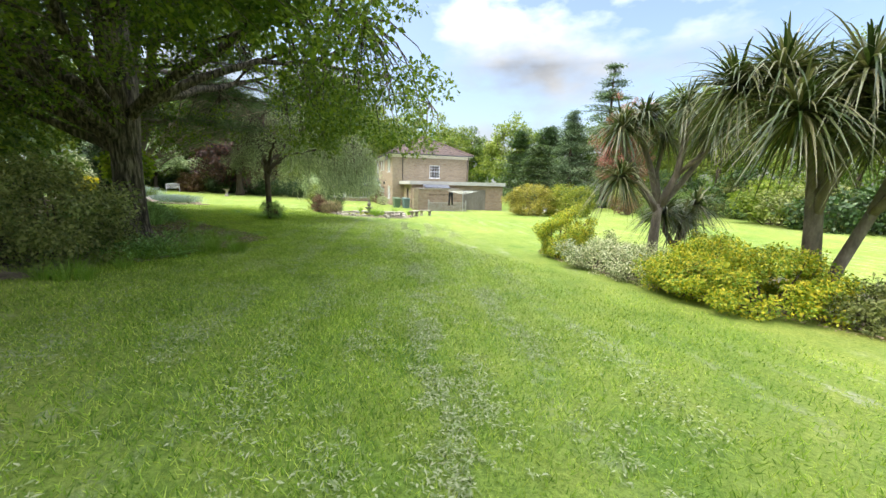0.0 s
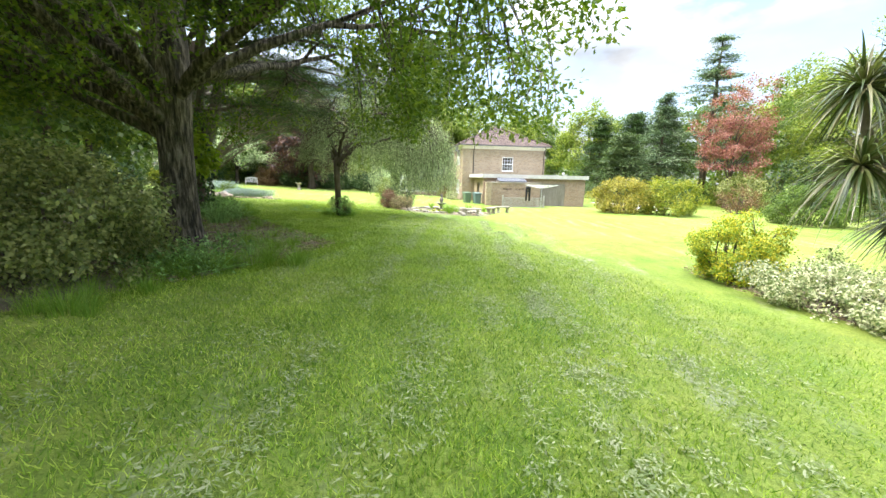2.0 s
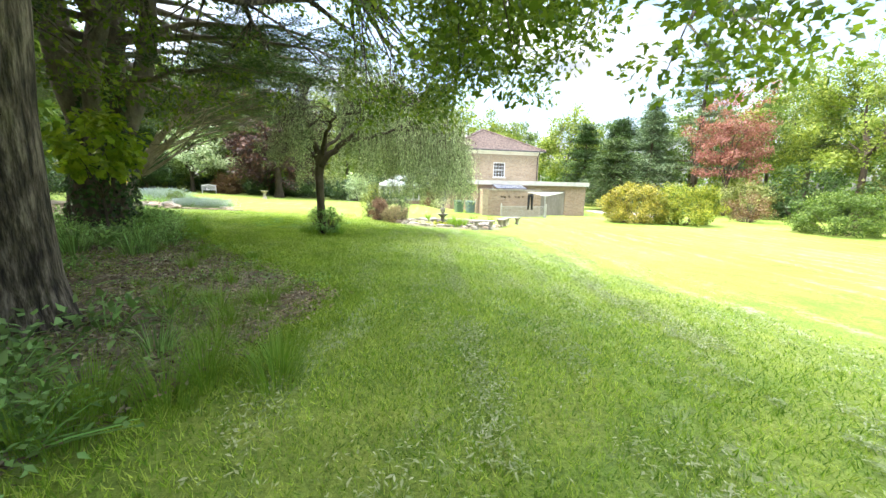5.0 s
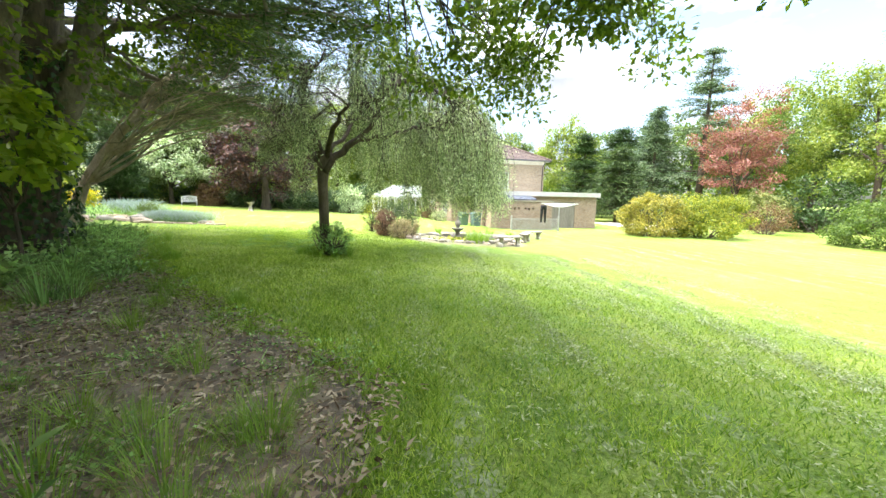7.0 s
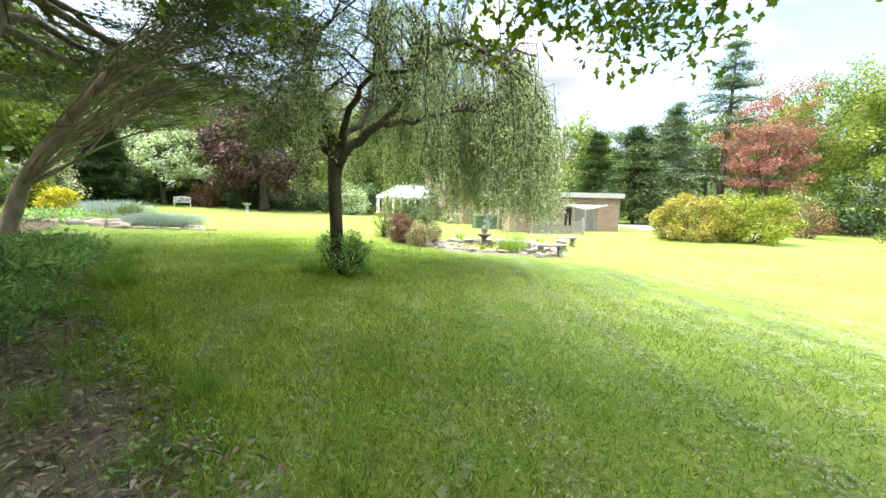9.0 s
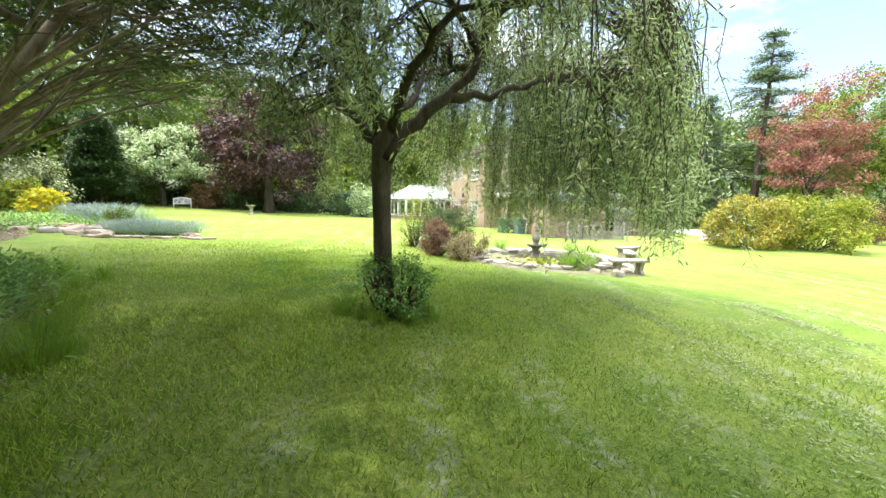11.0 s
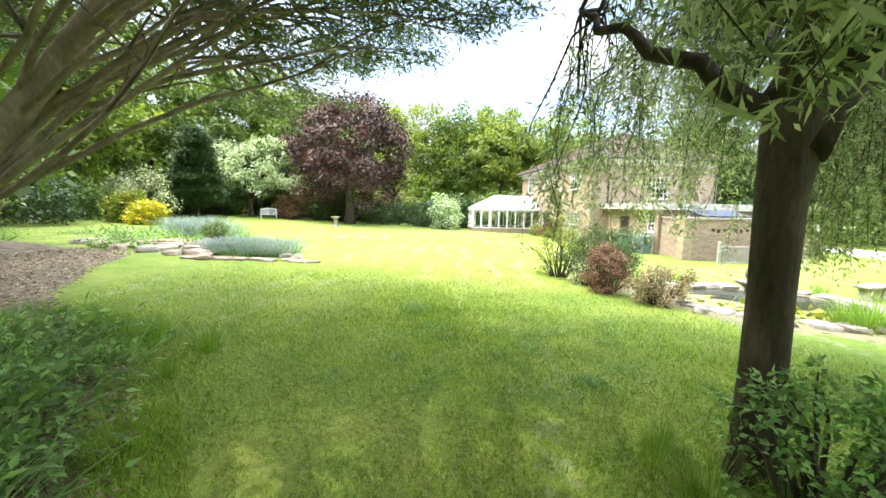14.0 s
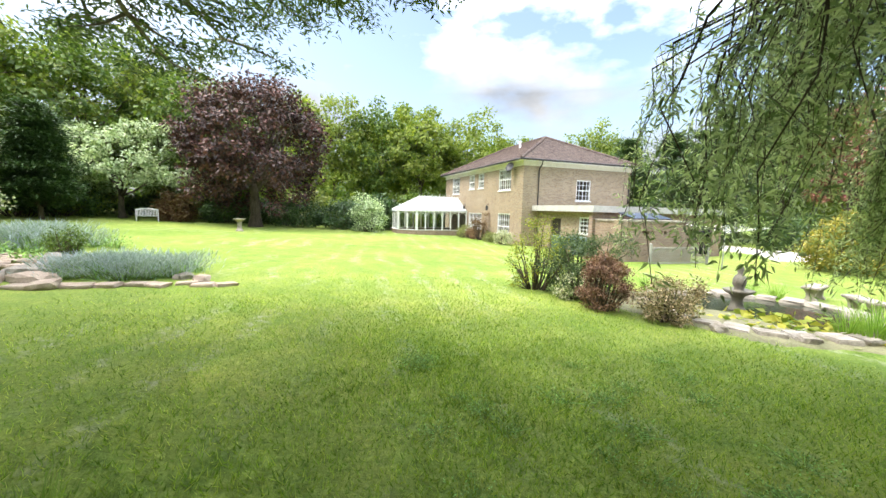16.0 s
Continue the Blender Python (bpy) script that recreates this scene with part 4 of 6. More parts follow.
    tagged(part("twigwork", g, M_BARK_GREY, ob), kind="stuff")
    tips = np.array(tips)
    # the conifer's unseen top, added to cast shade on the lawn
    top = crown_points(190, (-0.3, 0.2, 8.0), (5.6, 5.8, 3.0), 0.2, 0.3, -0.75, 5.0)
    part("upper_crown", clump_leaves("upper_crown", top, 95, (0.85, 0.85, 0.25), 0.2, 0.075, "narrow", 0.1, 0.4), LF_CEDAR, ob, "dark green needle crown added for its shade")
    n = len(tips) * 90
    C = np.repeat(tips, 90, axis=0)
    off = rng.normal(size=(n, 3)) * np.array([0.17, 0.17, 0.05])
    D = unit(unit(C[:, :3] * np.array([1, 1, 0])) * 0.7 + rng.normal(size=(n, 3)) * np.array([0.8, 0.8, 0.25]))
    N = np.array([0, 0, 1.0]) + rng.normal(size=(n, 3)) * 0.4
    part("needles", leaf_mesh("needles", C + off, D, N, 0.105 * (0.6 + 0.8 * rng.random(n)), 0.026, "narrow"), LF_CEDAR, ob, "dark green needle sprays")
    # ivy round the stem
    n = 2600
    an, h = rng.random(n) * 2 * math.pi, rng.random(n) * 3.4
    r = np.interp(h, [0, 1, 2.2, 3.6], [0.66, 0.54, 0.50, 0.44]) + 0.12 * rng.random(n)
    P = np.stack([0.1 + 0.09 * h + r * np.cos(an), r * np.sin(an), h], axis=1)
    Nn = np.stack([np.cos(an), np.sin(an), 0.4 * np.ones(n)], axis=1) + rng.normal(size=(n, 3)) * 0.35
    Dn = np.array([0, 0, -1.0]) + rng.normal(size=(n, 3)) * 0.6
    part("ivy", leaf_mesh("ivy", P, Dn, Nn, 0.10, 0.085, "broad"), LF_DARK, ob, "glossy dark ivy leaves")
    return ob


def build_willow():
    """The small weeping pear: a leaning stem, contorted limbs and curtains of narrow grey leaves."""
    x, y = -7.47, 17.25
    z = ground(x, y)
    ob = thing("weeping_pear_tree", (x, y, z), "small weeping tree with silver-green narrow leaves", "tree")
    part("trunk", Geo().tube([(0.08, 0, -0.1), (0.07, 0, 0.1), (0.05, 0, 0.6), (0.04, 0, 1.2), (0.03, 0, 1.75), (0.06, 0.02, 2.15), (0.12, 0.03, 2.5)], [0.20, 0.145, 0.122, 0.115, 0.12, 0.15, 0.13], 16, 0.05), M_BARK, ob, smooth=True)
    g = Geo()
    limbs = [[(0.05, 0, 2.0), (0.45, 0.1, 2.55), (0.85, 0.2, 2.8), (1.25, 0.3, 3.3), (1.4, 0.3, 3.9), (1.9, 0.4, 4.3)],
             [(0.85, 0.2, 2.8), (1.5, 0.5, 2.95), (2.2, 0.7, 3.25), (2.8, 0.9, 3.2)],
             [(0.05, 0, 2.2), (0.0, -0.2, 2.8), (-0.25, -0.3, 3.3), (-0.2, -0.5, 3.9), (0.2, -0.6, 4.3)],
             [(0.05, 0, 2.2), (-0.4, 0.3, 2.6), (-0.8, 0.6, 2.9), (-1.0, 1.0, 3.3)],
             [(0.1, 0, 2.4), (0.3, 0.7, 2.9), (0.5, 1.3, 3.5), (0.9, 1.8, 3.7)],
             [(0.1, 0, 2.4), (0.5, -0.6, 2.9), (1.0, -1.0, 3.3), (1.7, -1.2, 3.5)],
             [(1.25, 0.3, 3.3), (1.0, 0.2, 3.9), (0.6, 0.3, 4.4)], [(1.4, 0.3, 3.9), (2.0, -0.2, 3.9), (2.6, -0.5, 3.7)],
             [(1.9, 0.4, 4.3), (2.5, 0.6, 4.4), (3.1, 0.9, 4.0)], [(1.7, -1.2, 3.5), (2.3, -1.1, 3.9), (3.0, -0.8, 3.6)],
             [(0.9, 1.8, 3.7), (1.5, 2.2, 4.0), (2.3, 2.5, 3.7)], [(2.2, 0.7, 3.25), (2.9, 1.4, 3.5), (3.4, 1.7, 3.2)], [(-0.25, -0.3, 3.3), (-0.8, -0.3, 3.5), (-1.1, 0.0, 3.2)]]
    nodes = []
    for li, l in enumerate(limbs):
        l = [np.array(p) for p in l]
        fine = []
        for a, b in zip(l[:-1], l[1:]):
            fine += [a + (b - a) * s + rng.normal(size=3) * 0.035 for s in (0, 0.33, 0.66)]
        fine.append(l[-1])
        r = 0.10 if li in (0, 2) else 0.07
        lg = Geo()
        lg.tube(fine, [r * (1 - 0.75 * i / len(fine)) for i in range(len(fine))], 7, 0.08)
        part("limb", lg, M_BARK_DARK, ob, "contorted dark limb", smooth=True)
        nodes += fine[2:]
    nodes = np.array(nodes)
    # weeping shoots, gathered in tresses with gaps between them
    P, D, N = [], [], []
    cen = np.array([1.4, 0.75, 0])
    for k in range(150):
        an = rng.random() * 2 * math.pi if k < 105 else -0.9 + 2.6 * rng.random()
        rad = 2.5 * rng.random() ** 0.45 if k < 105 else 1.5 + 1.1 * rng.random()
        c, s = math.cos(an), math.sin(an)
        near_side = s < 0.2 and rad < 1.9
        if near_side and k % 3:
            continue
        lobe = 1 + 0.13 * math.sin(an * 3 + 1) + 0.08 * math.sin(an * 7)
        mid = cen + np.array([rad * lobe * c, rad * lobe * s * 1.05, 0])
        topz = 4.7 - 1.55 * (rad / 2.5) ** 2.2 + 0.32 * rng.normal() - (0.35 if mid[0] < -0.5 else 0)
        drop = (0.55 + 0.5 * rng.random()) if near_side else (0.9 + 1.3 * rng.random() + (0.7 if c > 0 else 0.1))
        for q in range(8 + int(5 * rng.random())):
            start = mid + np.array([0.17 * rng.normal(), 0.17 * rng.normal(), topz + 0.16 * rng.normal()])
            ln = drop * (0.65 + 0.6 * rng.random())
            low = (0.85 if c > 0.1 else 1.05) + 0.6 * rng.random()
            if abs(mid[0]) < 0.8 and s < 0.3:
                low += 0.9
            botz = max(start[2] - ln, low)
            j = np.argmin(np.linalg.norm(nodes - start, axis=1) + 0.5 * rng.random(len(nodes)))
            outw = np.array([c, s, 0]) * 0.25
            path = [nodes[j], (nodes[j] + start) / 2 + np.array([0, 0, 0.15]), start]
            m = 5
            for i in range(1, m + 1):
                path.append(start + outw * (i / m) ** 0.6 * 0.8 + np.array([0, 0, (botz - start[2]) * i / m]) + rng.normal(size=3) * 0.07)
            thick = 1.9 if q % 4 == 0 else 1.0
            g.tube(path, [0.008 * thick, 0.007 * thick, 0.005 * thick] + [(0.0036 - 0.0005 * i) * thick for i in range(m)], 4, cap=False)
            way = np.array(path[1:])
            nl = int((44 + 36 * rng.random()) * (0.75 if s < 0 else 1.0) * (0.5 + 0.6 * ln))
            u = rng.random(nl) ** 0.85 * (len(way) - 1.001)
            ia = u.astype(int)
            P.append(way[ia] + (way[ia + 1] - way[ia]) * (u - ia)[:, None] + rng.normal(size=(nl, 3)) * 0.045)
            D.append(rng.normal(size=(nl, 3)) * np.array([0.65, 0.65, 0.3]) + np.array([0, 0, -0.55]))
            N.append(rng.normal(size=(nl, 3)))
    tagged(part("shootwork", g, M_BARK_DARK, ob), kind="stuff")
    P, D, N = np.concatenate(P), np.concatenate(D), np.concatenate(N)
    n = len(P)
    part("foliage", leaf_mesh("foliage", P, D, N, 0.082 * (0.6 + 0.8 * rng.random(n)), 0.019, "narrow"), LF_WILLOW, ob, "narrow silver-green leaves")
    return ob


def strap_head(g, c, n, ln, droop, width=0.05):
    """A rosette of stiff strap leaves: upper ones stand out and arch, old ones hang below."""
    for _ in range(n):
        an = rng.random() * 2 * math.pi
        el = math.asin(max(-0.7, min(0.98, rng.random() * 1.65 - 0.65)))
        L = ln * (0.75 + 0.4 * rng.random()) * (1.0 if el > -0.2 else 0.85)
        d = np.array([math.cos(an) * math.cos(el), math.sin(an) * math.cos(el), math.sin(el)])
        side = np.array([-math.sin(an), math.cos(an), 0])
        up = np.cross(d, side)
        v, m = [], 6
        bend = droop * (0.45 + 0.9 * rng.random())
        for i in range(m + 1):
            q = i / m
            p = np.asarray(c) + d * L * q + np.array([0, 0, -bend * L * q ** 2.4])
            w = width * (0.55 + 1.2 * q if q < 0.35 else (1 - q) * 1.5 + 0.02) * 0.5
            v += [p + side * w + up * w * 0.35, p, p - side * w + up * w * 0.35]
        g.add(v, [(3 * i + k, 3 * i + k + 1, 3 * i + k + 4, 3 * i + k + 3) for i in range(m) for k in (0, 1)])


def cordyline(x, y, label, stems, straps, ln):
    z = ground(x, y)
    ob = thing("cordyline_tree", (x, y, z), label, "palm-like tree", "cordylines in the border")
    g = Geo()
    heads = []
    for path, r, tip in stems:
        pts = [np.array(p) for p in path]
        fine = []
        for a, b in zip(pts[:-1], pts[1:]):
            fine += [a + (b - a) * s for s in (0, 0.5)]
        fine.append(pts[-1])
        g.tube(fine, [0.74 * r * (1 - 0.45 * i / len(fine)) for i in range(len(fine))], 10, 0.06)
        if tip:
            heads.append(pts[-1])
    part("stem", g, M_BARK_GREY, ob, "forking grey corky stems", smooth=True)
    for h in heads:
        hg = Geo()
        strap_head(hg, h, int(straps * 0.8), ln * 1.05, 0.62, 0.05)
        part("leaf_head", hg, LF_STRAP, ob, "arching green and straw strap leaves")
    return ob


cordyline(6.05, 5.8, "tall forked cordyline with drooping strap leaves", [
    ([(0, 0, -0.1), (0.0, 0, 0.7), (-0.05, 0.05, 1.5), (-0.15, 0.1, 2.4), (-0.15, 0.15, 3.4)], 0.19, True),
    ([(0.1, -0.1, -0.1), (0.22, -0.2, 0.8), (0.42, -0.32, 1.6), (0.62, -0.42, 2.5), (0.75, -0.45, 3.3)], 0.12, True),
    ([(-0.05, 0.05, 1.5), (0.35, 0.3, 2.3), (0.6, 0.5, 3.2)], 0.10, True),
    ([(-0.15, 0.1, 2.4), (-0.5, 0.25, 3.0), (-0.65, 0.35, 3.7)], 0.09, True),
    ([(0.42, -0.32, 1.6), (0.5, -0.8, 2.3), (0.6, -1.2, 3.0)], 0.09, True),
    ([(-0.05, 0.05, 1.5), (-0.2, -0.3, 2.4), (-0.3, -0.55, 3.5)], 0.10, True),
    ([(0.35, 0.3, 2.3), (0.2, 0.8, 3.0), (0.1, 1.0, 3.9)], 0.09, True),
    ([(-0.15, 0.1, 2.4), (-0.7, 0.5, 3.0), (-1.0, 0.8, 3.6)], 0.08, True),
    ([(-0.15, 0.1, 2.4), (-0.5, -0.2, 2.7), (-0.9, -0.3, 3.0)], 0.08, True), ([(0.35, 0.3, 2.3), (0.1, -0.3, 2.7), (0.05, -0.7, 2.9)], 0.08, True)], 260, 1.2)
cordyline(5.45, 9.2, "broad many-headed cordyline on a stout trunk", [
    ([(0, 0, -0.1), (0.03, 0, 0.8), (0.05, 0, 1.6)], 0.19, False),
    ([(0.05, 0, 1.4), (-0.4, 0.1, 2.1), (-0.85, 0.1, 2.8), (-0.95, 0.15, 3.4)], 0.12, True),
    ([(0.05, 0, 1.5), (-0.1, 0.2, 2.4), (-0.35, 0.3, 3.1), (-0.35, 0.3, 3.7)], 0.11, True),
    ([(0.05, 0, 1.5), (0.35, -0.1, 2.3), (0.4, -0.2, 3.2), (0.3, -0.2, 3.8)], 0.12, True),
    ([(0.05, 0, 1.5), (0.6, 0.1, 2.1), (1.1, 0.15, 2.8), (1.2, 0.2, 3.4)], 0.11, True),
    ([(0.05, 0, 1.6), (0.2, 0.5, 2.4), (0.5, 0.8, 3.3)], 0.09, True),
    ([(-0.4, 0.1, 2.1), (-0.9, -0.2, 2.1), (-1.1, -0.3, 2.2)], 0.06, True),
    ([(0.35, -0.1, 2.3), (0.8, -0.5, 2.9), (0.9, -0.5, 3.4)], 0.08, True)], 230, 1.0)
cordyline(6.7, 10.3, "low dark cordyline with dense strap leaves", [
    ([(0, 0, -0.1), (0.1, 0, 0.6), (0.2, 0, 1.2)], 0.14, True), ([(0.05, 0, 0.5), (0.5, 0.2, 1.0), (0.7, 0.3, 1.6)], 0.10, True), ([(0.05, 0, 0.4), (-0.4, -0.2, 0.9), (-0.5, -0.2, 1.4)], 0.10, True)], 190, 1.0)

build_oak()
build_cedar()
build_willow()

# ---- far trees ----
FAR = "trees round the garden"
# copper beech, silver-leaved tree, dark conifer
broad_tree("copper_beech_tree", -23.0, 45.3, "rounded copper beech with dark purple leaves", 10.6, (0, 0, 5.9), (4.8, 4.8, 5.3), 0.4, M_BARK_DARK, LF_COPPER, 260, 90, 0.24, 0.17, 0.85, 8, 0.3, low=-0.85, lump=0.14, group="", shell=0.6)
broad_tree("whitebeam_tree", -34.0, 47.2, "spreading tree with pale silver-green leaves", 7.0, (0, 0, 4.1), (6.0, 5.0, 3.2), 0.25, M_BARK, LF_BLOSSOM, 200, 80, 0.24, 0.16, 0.7, 9, 0.3, low=-0.6, lump=0.25)
SPECS = [
    (-44, 56, 17, 7.0, LF_LIGHT), (-36, 62, 16, 6.5, LF_MID), (-29, 64, 15, 6.2, LF_LIGHT), (-21.5, 64, 15, 5.8, LF_LIGHT), (-16, 66, 15.5, 5.6, LF_MID), (-11, 64, 14.5, 5.4, LF_LIGHT),
    (-5.5, 67, 15, 5.2, LF_LIGHT), (-13.5, 72, 16, 5.2, LF_LIGHT), (2.0, 78, 15, 5.6, LF_LIGHT), (13.5, 71, 14.5, 5.4, LF_LIGHT), (20, 76, 13, 5.5, LF_MID), (7, 82, 13.5, 5.5, LF_MID),
    (29, 39, 14.5, 5.8, LF_LIGHT), (35, 33, 15, 6.2, LF_LIGHT), (31.5, 47, 13, 5.4, LF_MID), (38, 24, 13, 6.0, LF_LIGHT), (35, 14, 11, 5.4, LF_MID), (33, 4, 11, 5.4, LF_LIGHT),
    (-37, 32, 13, 5.5, LF_LIGHT), (-33, 22, 12, 5.2, LF_MID), (-34, 10, 13, 6.0, LF_LIGHT), (-30, -2, 12, 6.0, LF_MID), (-24, 2, 10, 4.8, LF_DARK), (-21, 9, 9.5, 4.2, LF_DARK), (-23, 18.5, 11, 4.4, LF_MID), (-50, 45, 16, 6.5, LF_LIGHT), (-46, 32, 15, 6.5, LF_MID), (-30, 52, 12, 5, LF_MID), (27, 60, 14, 6, LF_MID), (34, 56, 15, 6, LF_LIGHT), (45, 40, 16, 7, LF_MID), (-39, 50, 15, 6, LF_MID), (-45, 47, 16, 6.5, LF_LIGHT), (-36, 56, 16, 6, LF_LIGHT), (-43, 39, 14, 5.5, LF_MID), (-40, 27, 13, 5.5, LF_LIGHT)]
for i, (x, y, h, r, lf) in enumerate(SPECS):
    kind = "spring-green" if lf is LF_LIGHT else "mid-green" if lf is LF_MID else "dark-leaved"
    near = 24 < x < 40 and y < 50
    broad_tree("garden_tree", x, y, f"tall {kind} broadleaved tree at the garden's edge", h, (0, 0, h * 0.56), (r, r, h * 0.44), 0.28, M_BARK, lf, 150, 130 if near else 76, 0.22 if near else 0.36, 0.15 if near else 0.26, 0.95 if near else 1.1, 7, 0.4, group=FAR, low=-0.8, lump=0.34, shell=0.45)


def conifer(name, x, y, label, h, r, lf, tiers=16, bough=9, L=0.30, gap=0.0, tip_up=0.0, per=30, group="", fluff=0.0):
    """A conifer: straight stem, whorls of drooping boughs with needle sprays."""
    z = ground(x, y)
    ob = thing(name, (x, y, z), label, "conifer", group)
    part("trunk", Geo().tube([(0, 0, -0.1), (0, 0, h * 0.3), (0.1, 0, h * 0.7), (0.1, 0.05, h)], [h * 0.022, h * 0.017, h * 0.009, 0.02], 9), M_BARK, ob, smooth=True)
    g = Geo()
    C, DD = [], []
    for k in range(tiers):
        s = (k + 0.3) / tiers
        s = min(0.98, max(0.0, s + 0.02 * rng.normal()))
        zz = h * (0.08 + gap + (0.92 - gap) * s)
        rad = r * (1 - s) ** 0.8 * (0.8 + 0.4 * rng.random()) + 0.25
        for i in range(bough):
            an = 2 * math.pi * (i + rng.random() * 0.8) / bough
            rr = rad * (0.7 + 0.45 * rng.random())
            d = np.array([math.cos(an), math.sin(an), 0])
            zz += h * 0.016 * rng.normal()
            tip = np.array([0.1 * s, 0, zz]) + d * rr + np.array([0, 0, tip_up * rr - 0.12 * rr])
            b = bent((0.1 * s, 0, zz), tip, 0.05, 0.05, 4)
            g.tube(b, [0.05, 0.04, 0.03, 0.02, 0.01], 4, cap=False)
            for q in range(2, 9):
                C.append(b[0] + (tip - b[0]) * q / 8 + np.array([0, 0, 0.06 * rr * math.sin(math.pi * q / 8)]))
                DD.append(d)
    tagged(part("branchwork", g, M_BARK, ob), kind="stuff")
    C, DD = np.repeat(np.array(C), per, axis=0), np.repeat(np.array(DD), per, axis=0)
    n = len(C)
    w = fluff or 0.10 * r + 0.12
    P = C + rng.normal(size=(n, 3)) * np.array([w, w, w * 0.30])
    part("needles", leaf_mesh("needles", P, DD + rng.normal(size=(n, 3)) * np.array([0.6, 0.6, 0.35]), np.array([0, 0, 1.0]) + rng.normal(size=(n, 3)) * 0.4, L * (0.6 + 0.7 * rng.random(n)), L * 0.3, "narrow"), lf, ob)
    return ob


conifer("tall_cedar_tree", 21.7, 49.3, "tall open blue-green cedar with level branches", 17.8, 5.0, LF_BLUE, 15, 7, 0.30, 0.12, 0.12, 20, fluff=0.30)
conifer("cedar_tree", 17.8, 51.5, "drooping blue-green cedar beside the drive", 12.2, 4.2, LF_BLUE, 14, 8, 0.30, 0, -0.25, 26, fluff=0.36)
conifer("fir_tree", 12.6, 48.0, "dark green fir behind the extension", 7.6, 3.4, LF_CEDAR, 15, 9, 0.32, 0, 0.15, 20)
for x, y, h in ((16.5, 57, 11.5), (13.0, 60, 10.5), (20.5, 58, 12)):
    conifer("dark_conifer", x, y, "dark evergreen conifer in the far belt", h, 3.9, LF_DARK, 18, 9, 0.36, 0, 0.1, 16, "dark conifers beyond the house")
conifer("dark_yew_tree", -33.3, 40.2, "dark columnar evergreen beside the lawn", 6.4, 1.6, LF_DARK, 24, 12, 0.22, 0, 0.6, 30)
broad_tree("red_maple_tree", 21.2, 43.2, "upright maple with wine-red spring leaves", 11.8, (0, 0, 6.6), (3.1, 3.1, 5.3), 0.2, M_BARK, LF_RED, 130, 90, 0.17, 0.12, 0.62, 10, 0.3, low=-0.8, lump=0.35, shell=0.35)

# stays out of view behind the start; added to shade the near lawn
broad_tree("shade_tree", -4.8, -2.6, "unseen broad leafy tree added to shade the start of the lawn", 11.5, (0, 0, 7.0), (6.4, 6.4, 4.2), 0.3, M_BARK, LF_MID, 320, 110, 0.17, 0.12, 0.8, 9, 0.35, low=-0.6, lump=0.2, shell=0.35)
LF_SAPLING = leaf("sapling_leaf", [(0.20, 0.30, 0.03), (0.28, 0.38, 0.04), (0.34, 0.42, 0.05)], 0.5)

# ---- shrubs ----
bush("rhododendron_bush", 7.9, 31.4, "large golden-green mounded shrub on the lawn", 2.3, 2.0, 2.5, LF_OLIVEGOLD, 130, 90, 0.12, 0.07, 0.36)
bush("laurel_bush", 11.0, 31.4, "large rounded bright green shrub on the lawn", 2.3, 2.0, 2.5, LF_LIME, 130, 90, 0.12, 0.07, 0.36)
bush("clipped_round_bush", 17.2, 27.4, "rounded clipped pale green shrub", 2.4, 2.2, 2.4, LF_MID, 150, 90, 0.10, 0.07, 0.30, lump=0.12)
bush("japanese_maple", 18.0, 35.4, "low bronze-leaved spreading maple", 1.8, 1.6, 2.4, LF_BRONZE, 60, 45, 0.11, 0.07, 0.34)
# border on the sunny side of the walk
bush("golden_privet_bush", 3.62, 10.2, "rounded golden-leaved shrub at the border's end", 0.85, 0.8, 1.25, LF_GOLDLIME, 150, 150, 0.042, 0.026, 0.16, group="border shrubs")
bush("variegated_bush", 3.95, 8.7, "cream-variegated shrub in the border", 0.9, 0.8, 0.85, LF_VARIEG, 90, 110, 0.045, 0.026, 0.16, group="border shrubs")
bush("variegated_bush", 4.35, 7.6, "low pale variegated shrub in the border", 0.9, 0.7, 0.75, LF_VARIEG, 80, 110, 0.045, 0.026, 0.16, group="border shrubs")
bush("golden_bush", 4.75, 6.5, "lime and gold shrub spilling over the border edge", 1.0, 0.8, 1.0, LF_GOLDLIME, 140, 140, 0.048, 0.028, 0.18, group="border shrubs")
bush("golden_bush", 5.3, 5.7, "yellow-tipped shrub under the cordyline", 1.1, 0.8, 1.05, LF_GOLDLIME, 140, 140, 0.048, 0.028, 0.18, group="border shrubs")
bush("golden_bush", 5.6, 7.4, "broad lime-green shrub in the border", 0.9, 0.8, 1.0, LF_LIME, 90, 120, 0.048, 0.028, 0.18, group="border shrubs")
bush("grey_bush", 6.6, 4.9, "twiggy grey-green shrub at the border's end", 1.0, 0.7, 0.8, LF_OLIVE, 80, 80, 0.06, 0.03, 0.16, group="border shrubs")
# the shaded side
bush("olive_shrub", -6.6, 6.3, "wide twiggy olive-green shrub in the shade", 1.5, 1.3, 1.75, LF_OLIVE, 150, 130, 0.06, 0.04, 0.26, group="shade shrubs", droop=0.5)
bush("olive_shrub", -8.6, 5.6, "broad grey-green shrub in the shade", 1.6, 1.4, 1.9, LF_OLIVE, 140, 120, 0.06, 0.04, 0.28, group="shade shrubs", droop=0.5)
broad_tree("maple_sapling", -10.15, 12.9, "young maple sapling with yellow-green leaves", 2.7, (0.05, -0.05, 1.95), (0.75, 0.7, 0.62), 0.03, M_BARK, LF_SAPLING, 30, 26, 0.17, 0.15, 0.24, 6, 0.45, shape="oak")
